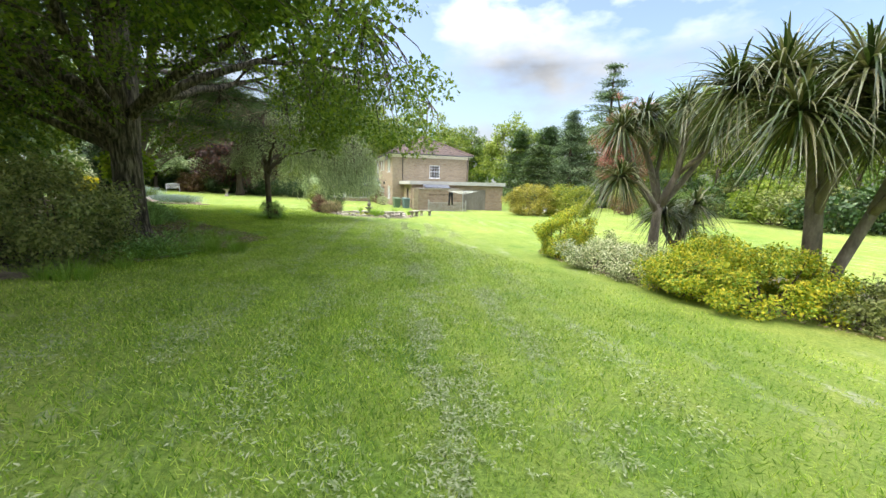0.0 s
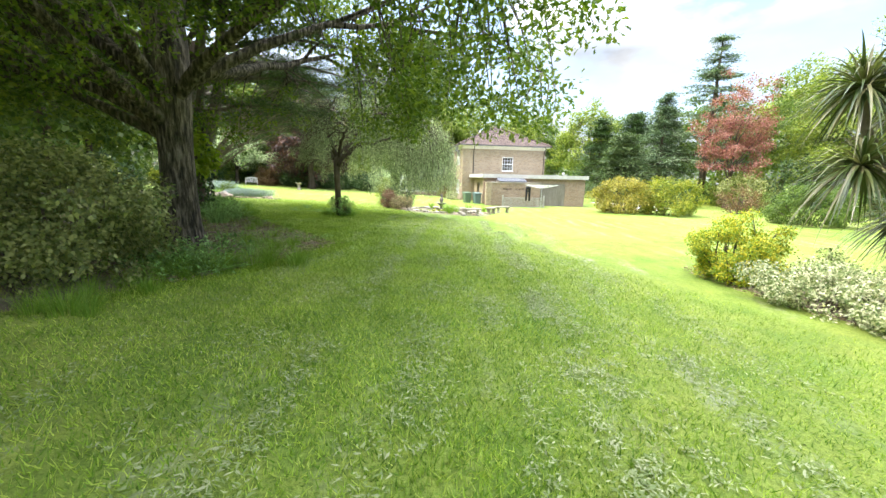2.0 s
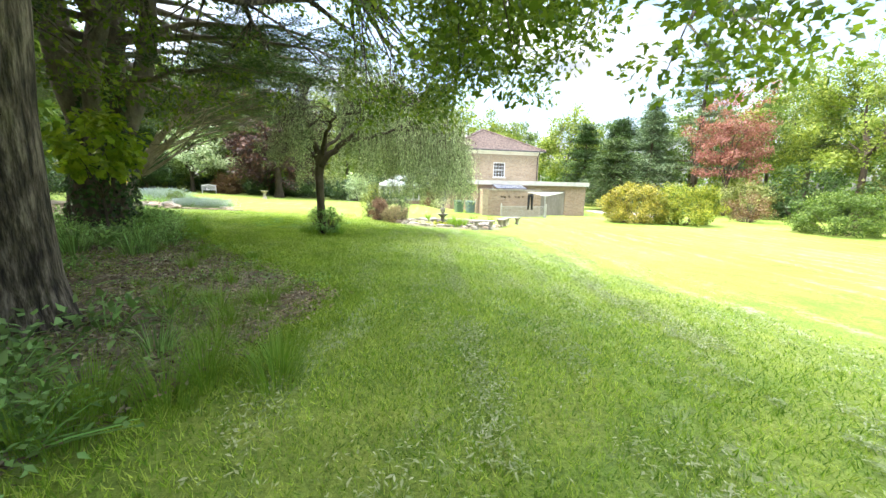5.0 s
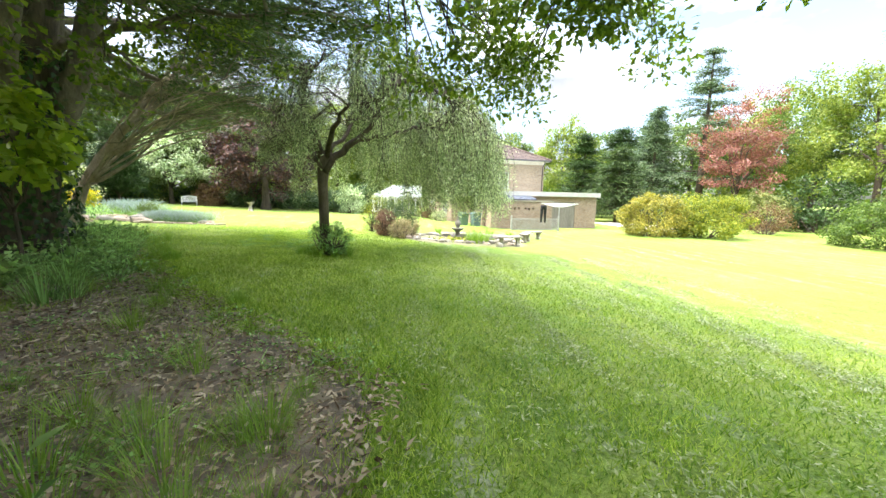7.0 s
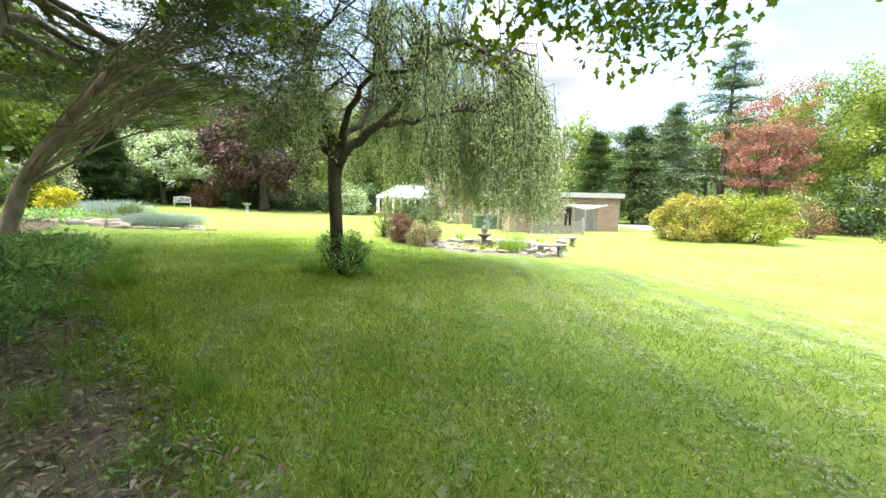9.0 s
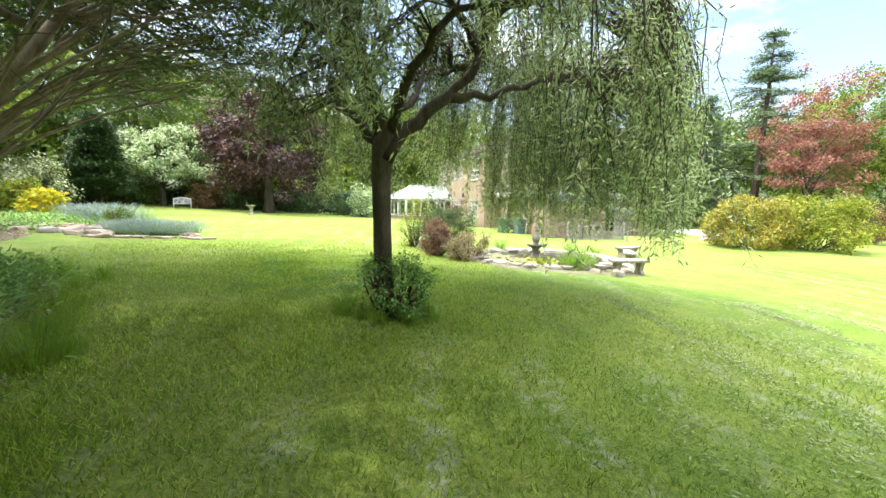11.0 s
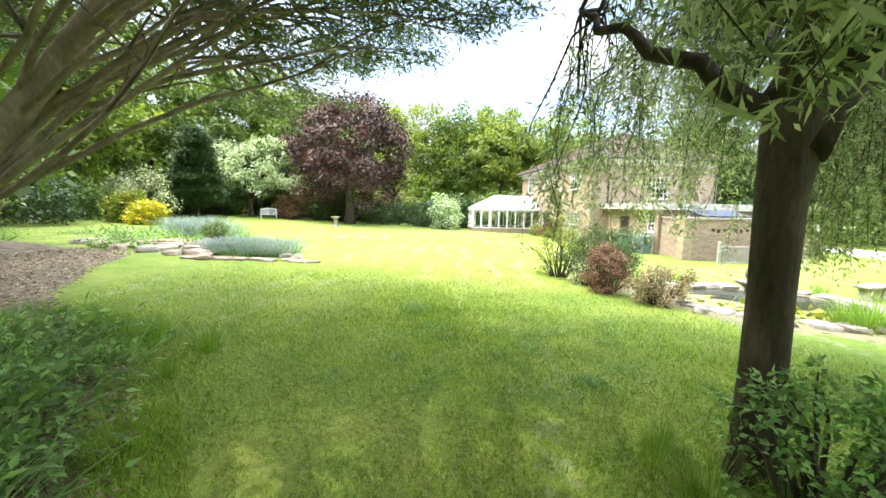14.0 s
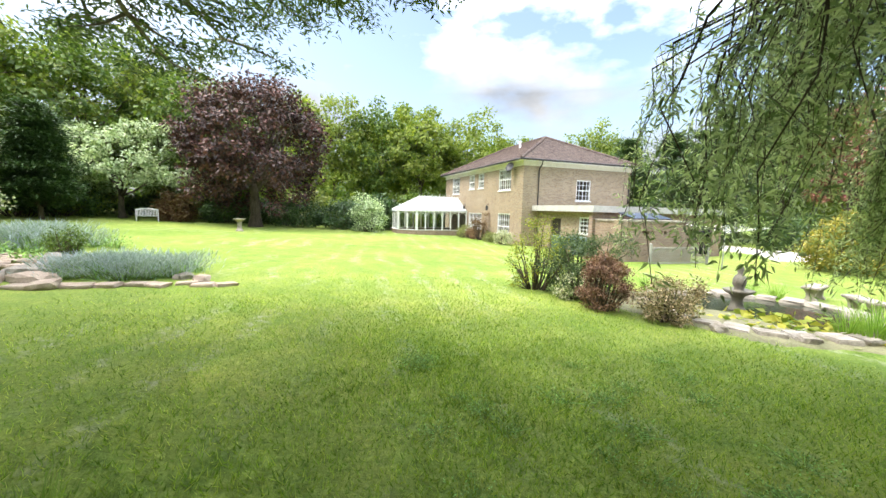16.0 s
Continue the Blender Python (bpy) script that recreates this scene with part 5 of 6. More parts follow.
# far shrubs under the trees
for i, (x, y, rx, h, lf, nm) in enumerate([
        (-21, 48.5, 2.4, 2.4, LF_DARK, "dark"), (-26.5, 48.5, 2.4, 2.5, LF_DARK, "dark"), (-17.5, 49, 2.2, 2.4, LF_DARK, "dark"), (-13.8, 51.5, 2.2, 2.6, LF_DARK, "dark"), (-14.9, 47.0, 1.5, 3.0, LF_BLOSSOM, "pale"),
        (-29.5, 46.5, 1.5, 2.2, LF_BRONZE, "orange-tinted"), (-37, 45, 3.0, 3.0, LF_DARK, "dark"), (-34, 36, 2.4, 3.4, LF_VARIEG, "pale"), (-33, 31, 2.6, 3.0, LF_MID, "green"), (-30, 27.5, 2.4, 2.4, LF_DARK, "dark"),
        (-27.5, 31, 0.8, 1.1, LF_GOLD, "golden"), (-29.4, 31.5, 1.0, 1.6, LF_LIME, "lime-green"), (-29, 24, 2.6, 2.4, LF_OLIVE, "grey-green"), (-26, 18, 2.8, 2.6, LF_DARK, "dark"), (-22, 13.5, 2.4, 2.2, LF_OLIVE, "grey-green"),
        (24.5, 38.5, 3.0, 4.8, LF_DARK, "dark"), (28, 34, 3.2, 5.0, LF_DARK, "dark"), (21.0, 40, 2.4, 3.4, LF_OLIVE, "grey-green"), (16.2, 42, 2.2, 2.8, LF_DARK, "dark"), (25.5, 25, 3.0, 3.2, LF_OLIVE, "grey-green"),
        (27, 18, 3.2, 3.2, LF_MID, "green"), (27, 11, 3.2, 3.2, LF_LIME, "lime-green"), (25, 4, 3.0, 3.0, LF_MID, "green"), (-17, 6, 2.6, 2.6, LF_DARK, "dark"), (-14.5, 2.5, 2.4, 2.4, LF_OLIVE, "grey-green")]):
    bush("garden_shrub", x, y, f"{nm} rounded shrub under the garden trees", rx, rx * 0.9, h, lf, 80, 46, 0.17, 0.115, 0.45, group="shrubs under the trees")

# understorey along the garden's edge
for i in range(44):
    if i < 20:
        x, y = -48 + i * 2.3, 55 + 3 * math.sin(i * 1.7)
        if x > -10:
            y += 8
    elif i < 32:
        x, y = -39 + 3 * math.sin(i * 2.1), 51 - (i - 20) * 4.4
    else:
        x, y = 26 + 3 * math.sin(i * 1.3) + (i - 32) * 0.4, 50 - (i - 32) * 4.4
    bush("understorey_shrub", x, y, "dense evergreen shrub filling the garden's edge", 3.0, 2.6, 3.0 + 1.2 * math.sin(i * 2.9), (LF_MID, LF_LIGHT, LF_DARK, LF_OLIVE)[i % 4], 64, 42, 0.30, 0.20, 0.65, group="hedge of shrubs round the garden")

# ---- beds and paving ----


def inside(poly, x, y):
    """Distance from (x, y) to the outline, positive inside it."""
    best, odd = 1e9, False
    for (x0, y0), (x1, y1) in zip(poly, poly[1:] + poly[:1]):
        dx, dy = x1 - x0, y1 - y0
        s = max(0, min(1, ((x - x0) * dx + (y - y0) * dy) / (dx * dx + dy * dy)))
        best = min(best, math.hypot(x - x0 - s * dx, y - y0 - s * dy))
        if (y0 > y) != (y1 > y) and x < x0 + (y - y0) / (y1 - y0) * dx:
            odd = not odd
    return best if odd else -best


def bed(name, poly, label, mat, rise=0.05, step=0.2):
    xs = np.arange(min(p[0] for p in poly) - 0.4, max(p[0] for p in poly) + 0.4, step)
    ys = np.arange(min(p[1] for p in poly) - 0.4, max(p[1] for p in poly) + 0.4, step)
    idx, v, f = {}, [], []
    for j, y in enumerate(ys):
        for i, x in enumerate(xs):
            d = inside(poly, x, y) + 0.22 * noise.noise(Vector((x * 1.3, y * 1.3, 7)))
            if d > -0.35:
                idx[i, j] = len(v)
                v.append((x, y, ground(x, y) - 0.05 + min(rise + 0.05, max(0, d + 0.2) * 0.25) + 0.025 * noise.noise(Vector((x * 4, y * 4, 1)))))
    for (i, j) in list(idx):
        if all(k in idx for k in ((i + 1, j), (i, j + 1), (i + 1, j + 1))):
            f.append((idx[i, j], idx[i + 1, j], idx[i + 1, j + 1], idx[i, j + 1]))
    me = Geo().add(v, f).mesh(name, True)
    me.materials.append(mat)
    return tagged(new(name, me), label, "flower bed", kind="structure")


SHADE_BED = [(-4.75, 9.0), (-4.6, 10.4), (-6.1, 11.5), (-7.9, 12.8), (-9.8, 14.6), (-11.1, 16.2), (-12.6, 17.4), (-15.5, 18.8), (-17.4, 21.0), (-18.5, 22.6), (-25, 23), (-25, 3.5), (-8, 4.4), (-5.8, 5.2), (-5.1, 7)]
SUN_BED = [(3.4, 10.8), (3.6, 9.0), (4.3, 7.0), (5.0, 5.9), (5.7, 5.2), (6.3, 4.4), (8.5, 3.2), (9.5, 5.5), (8.2, 9.5), (6.4, 12.2), (3.8, 11.7)]
bed("shade_bed", SHADE_BED, "dark bare soil bed littered with dry leaves", M_SOIL)
bed("sun_bed", SUN_BED, "dark soil border under the shrubs", M_SOIL)
bed("pond_bed", [(-6.3, 22.5), (-5.2, 21.4), (-3.2, 21.2), (-1.9, 21.3), (-1.4, 22.3), (-1.4, 24.4), (-3, 25.7), (-5.8, 25.2), (-6.9, 24)], "earth and stones round the garden pond", surface("pond_earth", (0.13, 0.13, 0.07), (0.26, 0.25, 0.14), 4, 0.95, 40, 0.02), 0.04)
bed("drive", [(8.2, 35.2), (10.2, 38.5), (9.0, 46), (13.5, 47), (15, 40), (12, 35.4)], "pale gravel drive beside the extension", surface("gravel", (0.38, 0.35, 0.31), (0.55, 0.52, 0.47), 3, 0.95, 80, 0.01), 0.03, 0.4)


def rock_mesh(seed, sx, sy, sz):
    bm = bmesh.new()
    bmesh.ops.create_icosphere(bm, subdivisions=2, radius=1.0)
    for v in bm.verts:
        k = 1 + 0.35 * noise.noise(v.co * 1.3 + Vector((seed, 0, 0))) + 0.12 * noise.noise(v.co * 3.5 + Vector((0, seed, 0)))
        v.co = Vector((math.copysign(abs(v.co.x) ** 0.7, v.co.x) * sx * k, math.copysign(abs(v.co.y) ** 0.7, v.co.y) * sy * k, math.copysign(abs(v.co.z) ** 0.6, v.co.z) * sz * k))
    me = bpy.data.meshes.new("rock")
    bm.to_mesh(me)
    bm.free()
    return me


ROCKS = []
for i in range(4):
    me = rock_mesh(i * 7.3, 0.32 - 0.03 * i, 0.22, 0.13 + 0.02 * i)
    me.materials.append(M_STONE if i % 2 else M_SLAB)
    ROCKS.append(me)


def rock(x, y, k, size, turn, group, label="rough weathered garden rock", dz=0.0):
    ob = new("rock", ROCKS[k % 4])
    ob.matrix_world = pose(x, y, ground(x, y) + 0.06 * size + dz, rng.uniform(-8, 8), rng.uniform(-8, 8), turn) @ Matrix.Scale(size, 4)
    return tagged(ob, label, "rock", group)


for i, (x, y, s) in enumerate([(-17.0, 23.1, 1.0), (-17.5, 23.5, 1.2), (-17.9, 24.2, 1.1), (-18.3, 24.9, 1.0), (-16.6, 22.8, 0.7), (-18.6, 23.1, 0.9), (-19.3, 22.9, 0.8), (-17.3, 23.9, 0.9), (-17.7, 23.0, 0.7),
                               (-15.2, 24.2, 0.6), (-14.7, 23.9, 0.7), (-18.9, 25.5, 0.8), (-20.2, 23.2, 0.9), (-21.3, 23.5, 0.8)]):
    rock(x, y, i, s, i * 47, "rockery stones")


def slab(x, y, w, d, turn, dz=0.03):
    bm = bmesh.new()
    bmesh.ops.create_cube(bm, size=1)
    for v in bm.verts:
        v.co = Vector((v.co.x * w * (1 + 0.1 * rng.normal()), v.co.y * d * (1 + 0.1 * rng.normal()), v.co.z * 0.06))
    bmesh.ops.bevel(bm, geom=bm.edges[:], offset=0.012, segments=2, affect="EDGES")
    me = bpy.data.meshes.new("paving_slab")
    bm.to_mesh(me)
    bm.free()
    me.materials.append(M_SLAB)
    ob = new("paving_slab", me)
    ob.matrix_world = pose(x, y, ground(x, y) + dz, 2 * rng.normal(), 2 * rng.normal(), turn)
    return tagged(ob, "buff sandstone paving slab sunk in the grass", "paving slab", "rockery paving")


for i in range(9):
    slab(-16.9 + 0.33 * i * 1.05, 22.75 + 0.13 * i + 0.1 * rng.normal(), 0.38, 0.26, 12 + 10 * rng.normal())
for i in range(22):
    slab(-18.6 - 0.62 * (i % 6) + 0.1 * rng.normal(), 23.9 + 0.6 * (i // 6) + 0.1 * rng.normal(), 0.55, 0.5, 8 * rng.normal(), 0.06)

# ---- small plants ----


def herb(name, label, lf, n, L, W, spread, h, shape="broad", droop=0.2):
    """A low leafy clump on short stalks."""
    ob = thing(name, (0, 0, -50), label, "plant", "plants in the beds")
    g = Geo()
    C = np.stack([rng.normal(size=n) * spread, rng.normal(size=n) * spread, np.abs(rng.random(n)) * h + 0.03], axis=1)
    for q in C[::9]:
        g.tube([(q[0] * 0.3, q[1] * 0.3, -0.03), (q[0] * 0.7, q[1] * 0.7, q[2] * 0.6), tuple(q)], [0.006, 0.005, 0.003], 4, cap=False)
    part("stalkwork", g, LF_HERB, ob)["kind"] = "stuff"
    D = unit(C * np.array([1, 1, 0]) + rng.normal(size=(n, 3)) * 0.3) + np.array([0, 0, 0.35 - droop])
    part("foliage", leaf_mesh("foliage", C, D, np.array([0, 0, 1.0]) + rng.normal(size=(n, 3)) * 0.5, L * (0.6 + 0.8 * rng.random(n)), W, shape), lf, ob)
    return ob


def tuft(name, label, lf, n, L, W, spread):
    """A tussock of arching blades."""
    ob = thing(name, (0, 0, -50), label, "grass tuft", "tussocks")
    g = Geo()
    for _ in range(n):
        an, r = rng.random() * 6.283, spread * rng.random() ** 0.5
        d = np.array([math.cos(an), math.sin(an), 0])
        l = L * (0.6 + 0.6 * rng.random())
        lean = 0.15 + 0.7 * rng.random()
        base = d * r
        side = np.array([-d[1], d[0], 0]) * W * 0.5
        v = []
        for i in range(4):
            s = i / 3
            p = base + d * lean * l * s ** 1.7 + np.array([0, 0, l * (s - 0.35 * lean * s * s) - 0.02])
            v += [p + side * (1 - s * 0.95), p - side * (1 - s * 0.95)]
        g.add(v, [(0, 1, 3, 2), (2, 3, 5, 4), (4, 5, 7, 6)])
    part("leaf_tussock", g, lf, ob)["kind"] = "stuff"
    return ob


def put(proto, x, y, turn, s=1.0, label=""):
    ob = copy_thing(proto, pose(x, y, ground(x, y) + 0.02, 0, 0, turn) @ Matrix.Scale(s, 4))
    if label:
        ob["label"] = label
    return ob


def drop_proto(ob):
    for o in [*ob.children_recursive, ob]:
        bpy.data.objects.remove(o)


LF_TALL = leaf("tall_grass_blade", [(0.14, 0.27, 0.035), (0.20, 0.34, 0.05), (0.28, 0.40, 0.08)], 0.4, 0.5)
H1 = herb("leafy_herb", "low leafy green plant in the shaded bed", LF_HERB, 210, 0.06, 0.032, 0.2, 0.32)
H2 = herb("broad_leaved_plant", "broad-leaved weed in the shaded bed", LF_HERB, 110, 0.105, 0.055, 0.2, 0.26)
H3 = herb("ground_ivy", "low creeping ivy over the soil", LF_HERB, 180, 0.05, 0.042, 0.30, 0.12)
T1 = tuft("grass_tuft", "tussock of long green grass", LF_TALL, 130, 0.36, 0.008, 0.16)
T2 = tuft("bluebell_clump", "clump of arching strap leaves", LF_HERB, 90, 0.45, 0.016, 0.14)
# long grass at the bed's edge, leafy plants behind
for i in range(46):
    s = rng.random()
    k = min(10, int(s * 11))
    edge = [(-5.6, 5.3), (-5.2, 6.2), (-5.0, 7.2), (-4.8, 8.4), (-4.9, 9.4), (-7.0, 12.2), (-8.3, 13.0), (-9.3, 14.2), (-10.0, 15.6), (-10.8, 16.4), (-12.4, 17.6), (-15.3, 19.0)]
    a, b = edge[k], edge[k + 1]
    f = rng.random()
    put(T1, a[0] + (b[0] - a[0]) * f + 0.25 * rng.normal() - 0.15, a[1] + (b[1] - a[1]) * f + 0.25 * rng.normal(), rng.random() * 360, 0.6 + 0.5 * rng.random())
for i in range(120):
    x, y = rng.uniform(-17, -5.2), rng.uniform(7.5, 21.5)
    d = inside(SHADE_BED, x, y)
    bare = inside([(-4.4, 9.8), (-6, 11.6), (-8.2, 13.0), (-8.9, 13.8), (-8.6, 12.0), (-6.6, 9.9), (-5.4, 9.2)], x, y)
    if d > 0.15 and bare < 0 and math.hypot(x + 6.95, y - 8.85) > 0.8 and math.hypot(x + 11.5, y - 14.1) > 0.9:
        put((H1, H2, H3, T2, H1)[i % 5], x, y, rng.random() * 360, 0.7 + 0.7 * rng.random())
for i in range(64):
    x, y = rng.uniform(-12.2, -8.9), rng.uniform(11.6, 16.0)
    if inside(SHADE_BED, x, y) > 0.3 and math.hypot(x + 11.5, y - 14.1) > 0.8:
        put((H1, T2, H1, H2)[i % 4], x, y, rng.random() * 360, 0.8 + 0.6 * rng.random())
# plants close to the walk at the end of the bed
for i in range(64):
    f = rng.random()
    x, y = -10.7 - 1.9 * f - 0.9 * rng.random(), 14.7 + 2.3 * f + 0.3 * rng.normal()
    put((H1, H2, T2, H1)[i % 4], x, y, rng.random() * 360, 0.8 + 0.6 * rng.random())
for x, y, s in ((-6.1, 10.6, 0.8), (-7.2, 11.3, 0.9), (-5.6, 9.1, 0.8), (-5.0, 8.7, 1.0), (-7.6, 12.1, 0.7), (-5.5, 9.5, 1.0), (-5.8, 9.75, 0.9), (-6.0, 9.4, 1.1), (-5.35, 9.85, 0.7), (-6.3, 9.9, 0.8), (-5.2, 9.2, 0.9)):
    put(T1, x, y, 40 * s, s)
for i in range(70):
    x, y = rng.uniform(-9.5, -4.6), rng.uniform(8.6, 14.4)
    if inside(SHADE_BED, x, y) > -0.2 and math.hypot(x + 6.95, y - 8.85) > 0.8:
        put((T1, T1, H3)[i % 3], x, y, rng.random() * 360, 0.3 + 0.35 * rng.random())
# plants round the oak's foot, towards the lawn
for i in range(60):
    f, q = rng.random(), rng.random()
    x, y = -4.95 - 1.9 * f - 0.5 * q, 6.75 + 1.3 * f * q + 0.7 * rng.random() + 0.3 * f
    if math.hypot(x + 6.95, y - 8.85) > 0.8:
        put((T1, H1, H3, T1, H2)[i % 5], x, y, rng.random() * 360, 0.55 + 0.55 * rng.random())
# round the pear's foot
bush("self_sown_shrub", -7.2, 17.0, "leafy suckers round the tree's foot", 0.5, 0.46, 0.8, LF_HERB, 64, 40, 0.05, 0.03, 0.11)
for x, y, s in ((-7.75, 17.0, 0.8), (-7.9, 17.4, 0.7), (-7.2, 17.45, 0.8), (-7.45, 16.85, 0.8), (-7.05, 16.95, 0.7), (-7.6, 16.75, 0.5), (-7.9, 16.9, 0.6), (-7.0, 16.7, 0.6), (-6.8, 17.2, 0.7), (-7.35, 16.6, 0.6), (-6.95, 17.5, 0.8), (-8.0, 17.2, 0.6), (-6.7, 16.9, 0.5)):
    put(T1, x, y, 57 * s, s, "long uncut grass round the tree's foot")
# clover and daisies in the lawn
for i in range(34):
    put(H3, rng.uniform(-10.6, -7.6), rng.uniform(17.4, 20.6), rng.random() * 360, 0.22 + 0.16 * rng.random(), "low patch of clover in the mown lawn")
# rockery lavender and alpines
LAV = herb("lavender_plant", "blue-grey lavender mound in the rockery", LF_LAV, 420, 0.13, 0.012, 0.24, 0.36, "narrow", -0.9)
for i in range(16):
    put(LAV, -17.1 + 0.12 * i + 0.1 * rng.normal(), 23.75 + 0.05 * i + 0.28 * rng.normal(), i * 31, 0.85 + 0.3 * rng.random())
for i in range(8):
    put(LAV, -21.9 + 1.5 * rng.random(), 26.3 + 2.2 * rng.random(), i * 31, 1.2 + 0.5 * rng.random())
for i in range(18):
    put((H1, H3, H2)[i % 3], rng.uniform(-25, -18.5), rng.uniform(22.6, 30), rng.random() * 360, 0.9 + 0.8 * rng.random())
bush("potted_box_bush", -19.6, 26.6, "small round bush in a terracotta pot", 0.45, 0.45, 0.75, LF_MID, 40, 60, 0.05, 0.03, 0.13)

# ---- pond, stone seats and fountain ----
M_WATER, _wt, _wb, _wo = nodes_of("pond_water")
_wb.inputs["Base Color"].default_value = (0.035, 0.04, 0.028, 1)
_wb.inputs["Roughness"].default_value = 0.06
bump(_wt, _wb, tex_noise(_wt, 6, 3), 0.15, 0.02)
PX, PY = -3.9, 23.3
n = 40
pz = ground(PX, PY) + 0.06
rim = [(PX + 1.75 * math.cos(2 * math.pi * i / n) * (1 + 0.06 * math.sin(6.283 * i / n * 3)), PY + 1.45 * math.sin(2 * math.pi * i / n) * (1 + 0.07 * math.cos(6.283 * i / n * 2))) for i in range(n)]
g = Geo().add([(x, y, pz) for x, y in rim] + [(x, y, pz - 0.05) for x, y in rim], [tuple(range(n)), *[(i, n + i, n + (i + 1) % n, (i + 1) % n) for i in range(n)]])
me = g.mesh("pond_water")
me.materials.append(M_WATER)
tagged(new("pond_water", me), "dark still water of a garden pond", "pond", kind="structure")
for i in range(26):
    a = 2 * math.pi * (i + 0.3 * rng.random()) / 26
    bm = bmesh.new()
    bmesh.ops.create_cube(bm, size=1)
    for v in bm.verts:
        v.co = Vector((v.co.x * 0.36 * (1 + 0.12 * rng.normal()), v.co.y * 0.42 * (1 + 0.12 * rng.normal()), v.co.z * 0.09))
    bmesh.ops.bevel(bm, geom=bm.edges[:], offset=0.015, segments=2, affect="EDGES")
    me = bpy.data.meshes.new("coping_stone")
    bm.to_mesh(me)
    bm.free()
    me.materials.append(M_STONE)
    ob = new("coping_stone", me)
    x, y = PX + 1.92 * math.cos(a), PY + 1.62 * math.sin(a)
    ob.matrix_world = pose(x, y, pz + 0.035, 3 * rng.normal(), 3 * rng.normal(), math.degrees(a) + 90)
    tagged(ob, "pale weathered coping stone round the pond", "coping stone", "pond coping")
for i, (x, y, s) in enumerate([(-6.0, 22.6, 0.9), (-5.6, 22.1, 0.8), (-5.9, 23.3, 1.1), (-2.6, 21.2, 0.9), (-2.1, 21.9, 0.8), (-1.8, 22.5, 1.0), (-3.0, 21.5, 0.7), (-4.6, 21.6, 0.8), (-1.5, 23.4, 0.9)]):
    rock(x, y, i, s * 0.72, i * 61, "pond-side rocks")
# water lilies and reeds
LILY = herb("water_lily", "floating lily leaves on the pond", LF_LIME, 46, 0.17, 0.15, 0.34, 0.01, "broad", 0.35)
for x, y in ((-4.2, 22.5), (-3.5, 22.6), (-4.7, 22.9), (-3.9, 22.2)):
    ob = copy_thing(LILY, pose(x, y, pz - 0.015, 0, 0, x * 90))
REED = tuft("reed_clump", "clump of tall green iris leaves by the pond", LF_TALL, 150, 0.8, 0.016, 0.22)
for x, y, s in ((-3.35, 21.75, 1.0), (-3.1, 21.85, 0.85), (-3.55, 21.95, 0.8), (-2.6, 24.9, 0.8), (-4.9, 25.2, 0.7), (-1.7, 25.1, 0.6)):
    put(REED, x, y, 77 * s, s)


def stone_seat(x, y, turn):
    """A low stone bench: a moulded slab on two scrolled piers."""
    ob = thing("stone_bench", (x, y, ground(x, y) + 0.02), "low weathered stone garden bench beside the pond", "bench", "stone benches by the pond", turn=turn)
    ob.scale = (0.82, 0.82, 0.82)
    bm = bmesh.new()
    bmesh.ops.create_cube(bm, size=1, matrix=Matrix.Translation((0, 0, 0.41)) @ Matrix.Diagonal((1.15, 0.42, 0.075, 1)))
    bmesh.ops.bevel(bm, geom=bm.edges[:], offset=0.02, segments=3, affect="EDGES")
    me = bpy.data.meshes.new("seat")
    bm.to_mesh(me)
    bm.free()
    part("seat", me, M_STONE, ob)
    for s in (-0.38, 0.38):
        g = Geo()
        prof = [(-0.17, 0), (0.17, 0), (0.15, 0.06), (0.10, 0.12), (0.11, 0.26), (0.16, 0.33), (0.16, 0.374), (-0.16, 0.374), (-0.16, 0.33), (-0.11, 0.26), (-0.10, 0.12), (-0.15, 0.06)]
        m = len(prof)
        g.add([(s - 0.06, a, b) for a, b in prof] + [(s + 0.06, a, b) for a, b in prof], [tuple(range(m - 1, -1, -1)), tuple(range(m, 2 * m))] + [(i, (i + 1) % m, m + (i + 1) % m, m + i) for i in range(m)])
        part("pier", g, M_STONE, ob)
    return ob


stone_seat(-2.2, 21.55, 12)
stone_seat(-1.25, 23.6, 68)
stone_seat(-0.6, 25.2, 30)


def build_fountain():
    ob = thing("fountain", (-4.05, 23.55, pz - 0.05), "small carved stone fountain standing in the pond", "fountain")
    ob.scale = (0.8, 0.8, 0.8)
    g = Geo().lathe([(0.20, 0), (0.20, 0.08), (0.13, 0.14), (0.11, 0.34), (0.15, 0.42), (0.30, 0.50), (0.34, 0.56), (0.31, 0.57), (0.12, 0.52), (0.09, 0.60), (0.13, 0.70), (0.15, 0.82), (0.10, 0.92), (0.06, 0.97), (0.085, 1.05), (0.07, 1.14), (0.02, 1.18)], 20)
    me = g.mesh("fountain_body", True)
    for v in me.vertices:
        v.co.x += 0.03 * noise.noise(v.co * 9)
        v.co.y += 0.03 * noise.noise(v.co * 9 + Vector((5, 0, 0)))
    part("fountain_body", me, surface("wet_stone", (0.09, 0.085, 0.07), (0.24, 0.22, 0.18), 6, 0.8, 50, 0.01), ob)
    return ob


